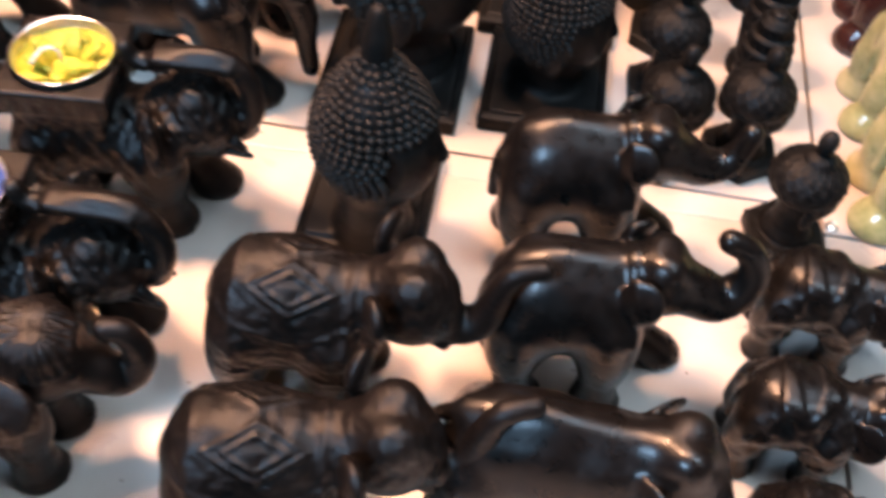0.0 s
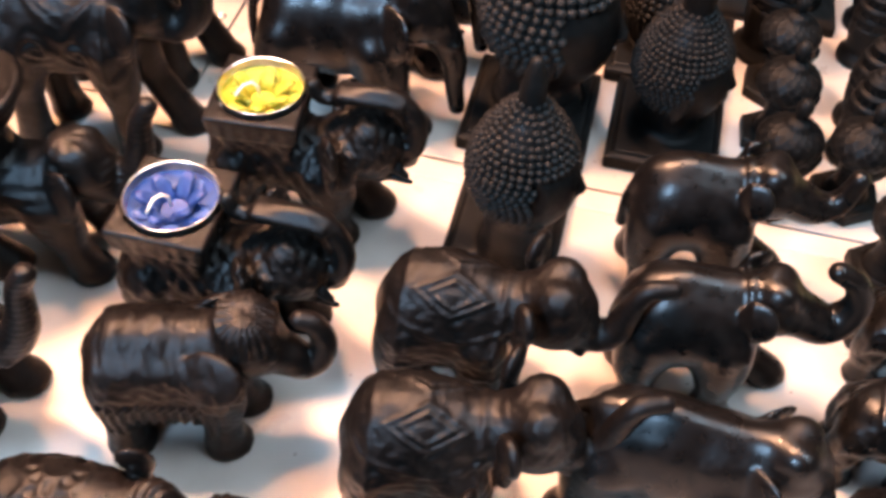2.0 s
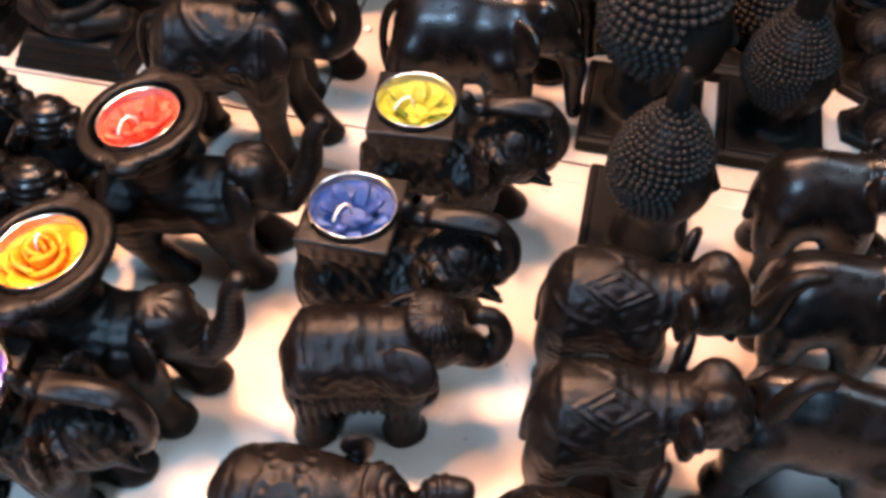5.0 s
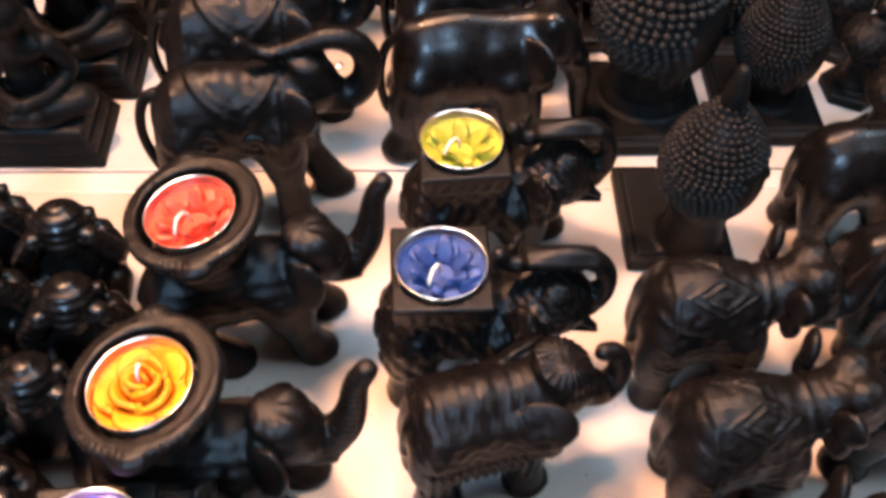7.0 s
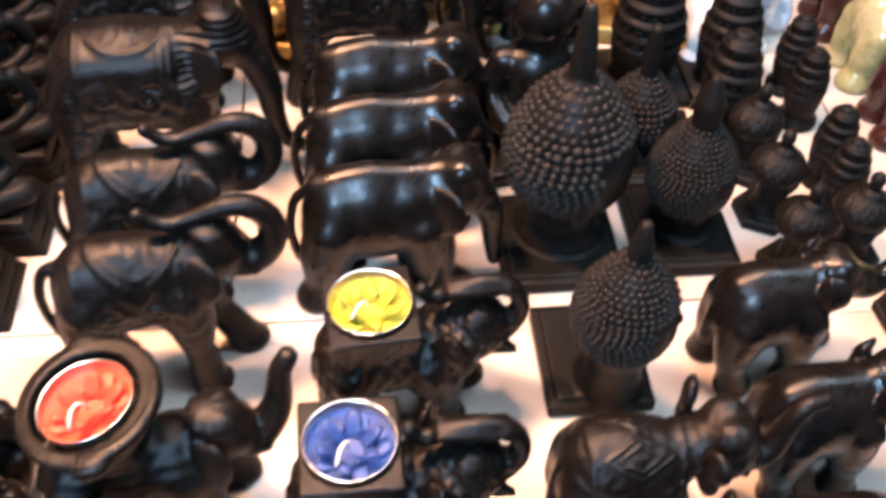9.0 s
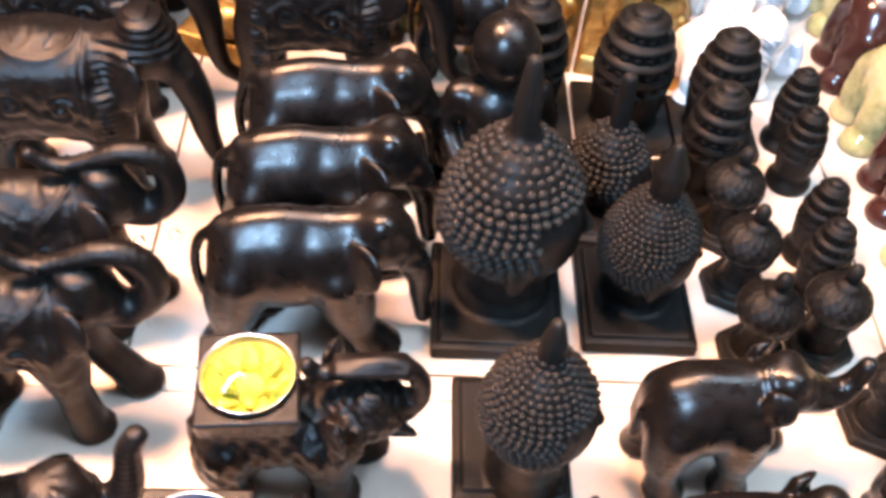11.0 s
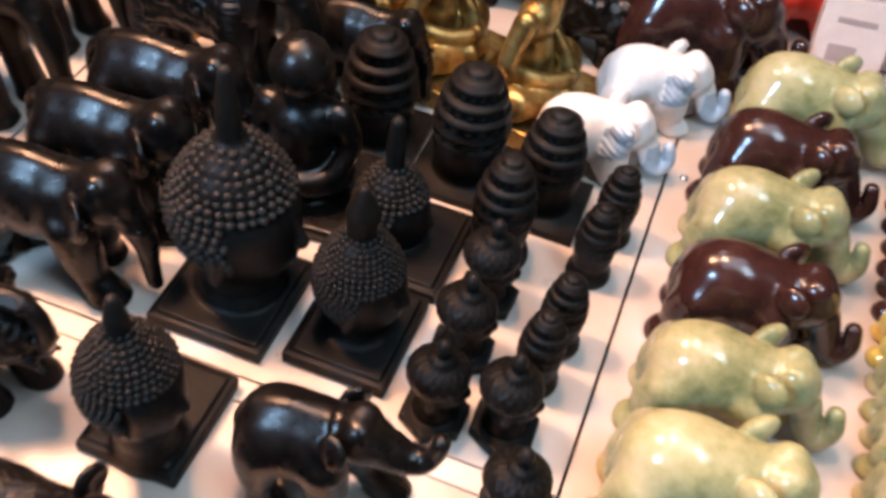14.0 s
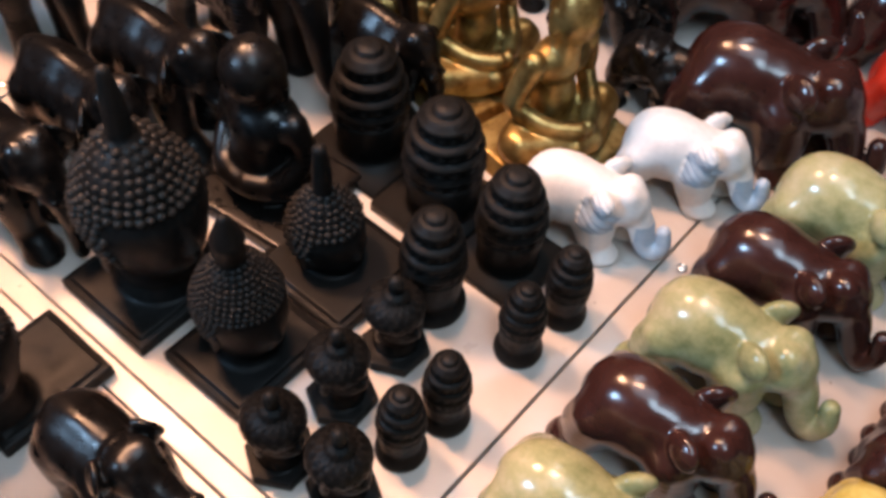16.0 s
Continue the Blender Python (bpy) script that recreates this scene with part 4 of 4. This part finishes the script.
def squat_figure():
    """A plain crouching rounded shape with raised arms, looking along -y."""
    c = Carving((-0.028, -0.026, -0.002), (0.028, 0.026, 0.070), 0.0012)
    c.ball((0, 0.002, 0.018), (0.021, 0.019, 0.020)).ball((0, 0.003, 0.034), (0.016, 0.014, 0.016), k=0.006)
    c.ball((0, -0.002, 0.053), (0.0125, 0.012, 0.0125), k=0.004).ball((0, -0.011, 0.049), (0.007, 0.0055, 0.006), k=0.003)
    for g in (-1, 1):
        c.limb([(g * 0.014, 0.002, 0.042), (g * 0.021, -0.006, 0.036), (g * 0.0125, -0.009, 0.051)], (0.0062, 0.0055, 0.0048), 0.002)
        c.limb([(g * 0.010, -0.002, 0.014), (g * 0.018, -0.012, 0.022), (g * 0.013, -0.019, 0.004)], (0.0085, 0.0075, 0.006), 0.003)
        c.ball((g * 0.0125, 0.001, 0.055), (0.0028, 0.0035, 0.0045), k=0.0015)
    c.relief((-0.02, -0.02, 0.04), (0.02, 0.02, 0.07), lambda x, y, z: 0.0004 * np.sin(z * TAU / 0.004 + y * 300))
    return c.mesh("squat_figure")


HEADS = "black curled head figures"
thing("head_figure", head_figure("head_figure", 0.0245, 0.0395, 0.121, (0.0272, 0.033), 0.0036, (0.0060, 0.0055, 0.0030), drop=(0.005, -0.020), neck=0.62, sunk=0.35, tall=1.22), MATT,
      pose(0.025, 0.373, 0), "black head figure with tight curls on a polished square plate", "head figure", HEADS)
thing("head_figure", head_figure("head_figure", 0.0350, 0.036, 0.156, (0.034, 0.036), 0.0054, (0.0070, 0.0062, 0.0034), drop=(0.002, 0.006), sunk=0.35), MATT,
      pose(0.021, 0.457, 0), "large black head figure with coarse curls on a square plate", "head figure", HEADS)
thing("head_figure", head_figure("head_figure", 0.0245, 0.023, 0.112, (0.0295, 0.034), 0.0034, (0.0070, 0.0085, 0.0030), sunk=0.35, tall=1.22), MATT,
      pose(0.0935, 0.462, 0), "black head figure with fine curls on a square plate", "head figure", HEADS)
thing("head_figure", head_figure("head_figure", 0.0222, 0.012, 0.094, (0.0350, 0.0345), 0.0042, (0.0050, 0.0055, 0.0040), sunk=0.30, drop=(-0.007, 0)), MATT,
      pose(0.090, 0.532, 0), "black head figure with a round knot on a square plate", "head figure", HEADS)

SMALL_HEAD = small_head_figure()
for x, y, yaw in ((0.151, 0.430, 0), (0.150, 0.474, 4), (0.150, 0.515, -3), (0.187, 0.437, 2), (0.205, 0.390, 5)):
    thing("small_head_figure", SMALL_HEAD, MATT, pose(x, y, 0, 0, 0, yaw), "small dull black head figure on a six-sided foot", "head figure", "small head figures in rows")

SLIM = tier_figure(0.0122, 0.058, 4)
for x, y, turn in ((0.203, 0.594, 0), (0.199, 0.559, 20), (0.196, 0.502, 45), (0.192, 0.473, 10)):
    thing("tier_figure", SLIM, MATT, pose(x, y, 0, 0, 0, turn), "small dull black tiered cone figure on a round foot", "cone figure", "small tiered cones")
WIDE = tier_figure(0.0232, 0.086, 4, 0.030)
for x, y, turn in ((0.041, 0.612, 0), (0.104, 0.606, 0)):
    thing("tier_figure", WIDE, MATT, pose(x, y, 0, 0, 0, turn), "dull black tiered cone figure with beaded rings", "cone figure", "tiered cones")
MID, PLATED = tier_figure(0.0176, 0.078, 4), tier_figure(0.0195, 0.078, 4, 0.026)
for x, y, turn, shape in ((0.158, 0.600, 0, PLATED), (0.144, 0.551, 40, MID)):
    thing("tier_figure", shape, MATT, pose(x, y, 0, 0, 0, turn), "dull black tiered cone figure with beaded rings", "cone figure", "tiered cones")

SEAT = seated_figure(0.102)
for x, y, yaw in ((-0.312, 0.438, 0), (-0.302, 0.492, 0), (-0.300, 0.548, 0), (-0.392, 0.445, 0), (-0.385, 0.51, 0), (-0.312, 0.605, 0), (-0.318, 0.662, 0), (-0.320, 0.720, 0), (-0.395, 0.58, 0)):
    thing("seated_figure", SEAT, MATT, pose(x, y, 0, 0, 0, yaw), "black polished seated figure on a stepped base", "statue", "black seated figures")


def domed_figure():
    """A plain smooth-headed seated shape with broad shoulders on a stepped foot, looking along -y."""
    c = Carving((-0.046, -0.042, -0.002), (0.046, 0.042, 0.124), 0.0012)
    c.slab((0, 0, 0.005), (0.041, 0.037, 0.005), 0.0025)
    c.ball((0, -0.003, 0.027), (0.033, 0.025, 0.0110), k=0.004)
    c.limb([(0, 0.002, 0.018), (0, 0.002, 0.058)], (0.022, 0.019), 0.006, 0)
    for g in (-1, 1):
        c.limb([(g * 0.022, 0.003, 0.066), (g * 0.028, 0.002, 0.046), (g * 0.020, -0.014, 0.032), (g * 0.004, -0.022, 0.030)], (0.0075, 0.0065, 0.0055), 0.002)
    c.ball((0, 0.003, 0.062), (0.0245, 0.0150, 0.0150), k=0.006)
    c.limb([(0, 0.001, 0.07), (0, 0, 0.085)], (0.0095, 0.0090), 0.004, 0)
    c.ball((0, -0.001, 0.099), (0.0178, 0.0180, 0.0195), k=0.003)
    for g in (-1, 1):
        c.ball((g * 0.0150, 0.003, 0.092), (0.0034, 0.0060, 0.0130), (0, g * -6, 0), k=0.002)
    c.drum((0, 0.001, 0.1165), 0.0052, 0.0016, 0.0008, (0, 0, 0), 0.001)
    return c.mesh("domed_figure")


thing("domed_figure", domed_figure(), POLISHED, pose(0.020, 0.547, 0, 0, 0, 6), "black polished seated figure with a smooth domed head", "statue")
GILT = seated_figure(0.160, 1)
for x, y, yaw in ((0.122, 0.690, 78), (0.050, 0.704, 78), (-0.020, 0.730, 70), (-0.135, 0.690, 70)):
    thing("seated_figure", GILT, GOLD, pose(x, y, 0, 0, 0, yaw) @ Matrix.Diagonal((0.80, 0.92, 1.0, 1)), "shiny gold-painted seated figure", "statue", "gold seated figures")
SQUAT = squat_figure()
for x, y, yaw in ((-0.268, 0.330, 8), (-0.256, 0.288, 8), (-0.264, 0.248, 5), (-0.302, 0.300, 10), (-0.306, 0.258, 0), (-0.275, 0.205, 0), (-0.310, 0.345, 5)):
    thing("squat_figure", SQUAT, POLISHED, pose(x, y, 0, 0, 0, yaw), "small black polished crouching figure", "statue", "crouching figures")
# dark pieces behind the cones
for x, y, yaw in ((0.010, 0.655, 0), (0.000, 0.800, 0), (0.085, 0.800, 0)):
    thing("walking_elephant", WALK, POLISHED, pose(x, y, 0, 0, 0, yaw) @ Matrix.Scale(0.8, 4), "polished black wooden elephant walking with a hanging trunk", "elephant figure", "walking elephants at the back")

# ---- flower candles in aluminium cups ----


def petal(inner, outer, rise, span, dip=0.3, thick=0.0006, wave=0.0):
    """One cupped petal round the z axis: it opens from the inner radius to the outer one while it rises."""
    nu, nv = 8, 6
    bm = bmesh.new()
    sheets = []
    for side in (0, 1):
        rows = []
        for j in range(nv + 1):
            v = j / nv
            half = radians(span) / 2 * (0.80 + 0.20 * math.sin(math.pi * v))
            row = []
            for i in range(nu + 1):
                u = 2 * i / nu - 1
                lip = v * (1 - dip * abs(u) ** 2.5 * v)
                r = inner + (outer - inner) * lip ** 1.3 + side * thick + wave * math.sin(3 * u + 1) * v
                z = rise * math.sin(lip * 1.45) + 0.6 * wave * math.cos(4 * u) * v - side * thick * 0.5
                row.append(bm.verts.new((r * math.cos(half * u), r * math.sin(half * u), z)))
            rows.append(row)
        sheets.append(rows)
    for side, rows in enumerate(sheets):
        for a, b in zip(rows, rows[1:]):
            for i in range(nu):
                q = (a[i], a[i + 1], b[i + 1], b[i])
                bm.faces.new(q if side else q[::-1])
    lo, hi = sheets
    rim = [r[0] for r in lo] + lo[-1][1:] + [r[-1] for r in lo[-2::-1]] + lo[0][-2:0:-1]
    top = [r[0] for r in hi] + hi[-1][1:] + [r[-1] for r in hi[-2::-1]] + hi[0][-2:0:-1]
    for i in range(len(rim)):
        j = (i + 1) % len(rim)
        bm.faces.new((rim[i], rim[j], top[j], top[i]))
    bmesh.ops.recalc_face_normals(bm, faces=bm.faces[:])
    return bm


def rod(points, radius, seg=8):
    bm = bmesh.new()
    rings = []
    for i, p in enumerate(points):
        a, b = Vector(points[max(i - 1, 0)]), Vector(points[min(i + 1, len(points) - 1)])
        q = (b - a).to_track_quat("Z", "Y")
        rings.append([bm.verts.new(Vector(p) + q @ Vector((radius * math.cos(TAU * j / seg), radius * math.sin(TAU * j / seg), 0))) for j in range(seg)])
    for a, b in zip(rings, rings[1:]):
        for j in range(seg):
            bm.faces.new((a[j], a[(j + 1) % seg], b[(j + 1) % seg], b[j]))
    bm.faces.new(rings[0][::-1])
    bm.faces.new(rings[-1])
    return bm


def candle(colour, m, rose, label, wick_turn, radius=0.0187):
    base = new("flower_candle")
    base.matrix_world = m
    tagged(base, label, "candle", "flower candles")
    r, h = radius, 0.0135
    part("cup", lathe([(r * 0.90, 0), (r * 0.93, 0.0005), (r * 0.98, h - 0.001), (r * 1.015, h - 0.0004), (r * 1.02, h + 0.0002), (r * 1.0, h + 0.0004),
                       (r * 0.975, h - 0.0006), (r * 0.965, h * 0.5), (0.0005, h * 0.12)], 64), STEEL, base, "thin shiny aluminium cup")
    wax_ = WAX[colour]
    rng = random.Random(colour)
    part("wax", lathe([(r * 0.94, h * 0.16), (r * 0.962, h * 0.70), (r * 0.94, h * 0.68), (r * 0.78, h * 0.47), (r * 0.4, h * 0.40), (0.0005, h * 0.38)], 40), wax_, base)
    layers = ([(5, 0.0090, 0.0168, 0.0050, 84, 0.44), (3, 0.0066, 0.0102, 0.0078, 136, 0.44), (2, 0.0038, 0.0058, 0.0096, 192, 0.44), (1, 0.0012, 0.0028, 0.0100, 320, 0.46)]
              if rose else [(6, 0.0054, 0.0126, 0.0086, 62, 0.36), (5, 0.0082, 0.0150, 0.0034, 54, 0.40)])
    for k, (count, inner, outer, rise, span, up) in enumerate(layers):
        for i in range(count):
            a = 360 * (i + rng.uniform(-0.07, 0.07)) / count + 47 * k
            mm = pose(0, 0, h * up, rng.uniform(-5, 5), rng.uniform(-5, 5), a)
            part("petal", petal(inner, outer * rng.uniform(0.95, 1.03), rise * rng.uniform(0.9, 1.1), span, dip=0.42 if rose else 0.75, thick=0.0018, wave=0.0004 if rose else 0.0006), wax_, base, m=mm)
    if rose:
        bend = [(0, 0, h * 1.0), (0.0008, 0.0002, h * 1.3), (0.0022, 0.0006, h * 1.42), (0.0038, 0.001, h * 1.46)]
    else:
        bend = [(0.001, 0, h * 0.6), (0.0015, 0, h * 1.0), (0.004, 0, h * 1.24), (0.0075, 0, h * 1.25), (0.0105, 0.0005, h * 1.12), (0.0125, 0.001, h * 0.98)]
    part("wick", rod(bend, 0.00065), WICK, base, "waxed white wick", m=pose(0, 0, 0, 0, 0, wick_turn))
    return base


candle("blue", pose(-0.099, 0.283, 0.0672, 0, 0, 20), False, "blue wax flower candle in an aluminium cup", 220)
candle("yellow", pose(-0.088, 0.354, 0.0672, 0, 0, 35), False, "yellow wax flower candle in an aluminium cup", 190)
candle("purple", pose(-0.219, 0.167, 0.0672, 0, 0, 0), True, "purple and white wax rose candle in an aluminium cup", 30)
candle("red", pose(-0.1945, 0.3005, 0, 0, 0, 10) @ pose(-0.0038, 0, 0.0814, 0, -9, 0) @ pose(0, 0, 0, 0, 0, 15), False, "red wax flower candle in an aluminium cup", 220)
candle("orange", pose(-0.2015, 0.2195, 0, 0, 0, 1) @ pose(-0.0038, 0, 0.0814, 0, -9, 0) @ pose(0, 0, 0, 0, 0, 40), True, "orange wax rose candle in an aluminium cup", 10, 0.0192)

# ---- pale printed cards at the back ----


def card(x, y, yaw, lean, wide, high, material, lift=0.0):
    base = new("card_box")
    base.matrix_world = pose(x, y, lift, lean, 0, yaw)
    tagged(base, "pale printed card box standing on the board" if material is CARD else "dusty pink card box standing on the board", "box", "card boxes")
    part("box", block((wide, 0.012, high), (0, 0, high / 2), 0.0008), material, base, smooth=False)
    if material is CARD:
        part("print", block((wide * 0.55, 0.0004, 0.004), (0, -0.0062, high * 0.78)), INK, base, "dark printed bar", smooth=False)
        part("print", block((wide * 0.4, 0.0004, 0.012), (-wide * 0.1, -0.0062, high * 0.45)), INK, base, "dark printed bar", smooth=False)


for args in ((0.318, 0.800, 8, -24, 0.050, 0.07, CARD), (0.368, 0.790, -6, -24, 0.045, 0.07, GREY), (0.345, 0.850, 4, -20, 0.05, 0.085, GREY),
             (0.405, 0.835, -5, -20, 0.05, 0.08, CARD), (0.385, 0.900, 5, -18, 0.05, 0.09, CARD), (0.445, 0.890, 0, -18, 0.05, 0.09, GREY)):
    card(*args)
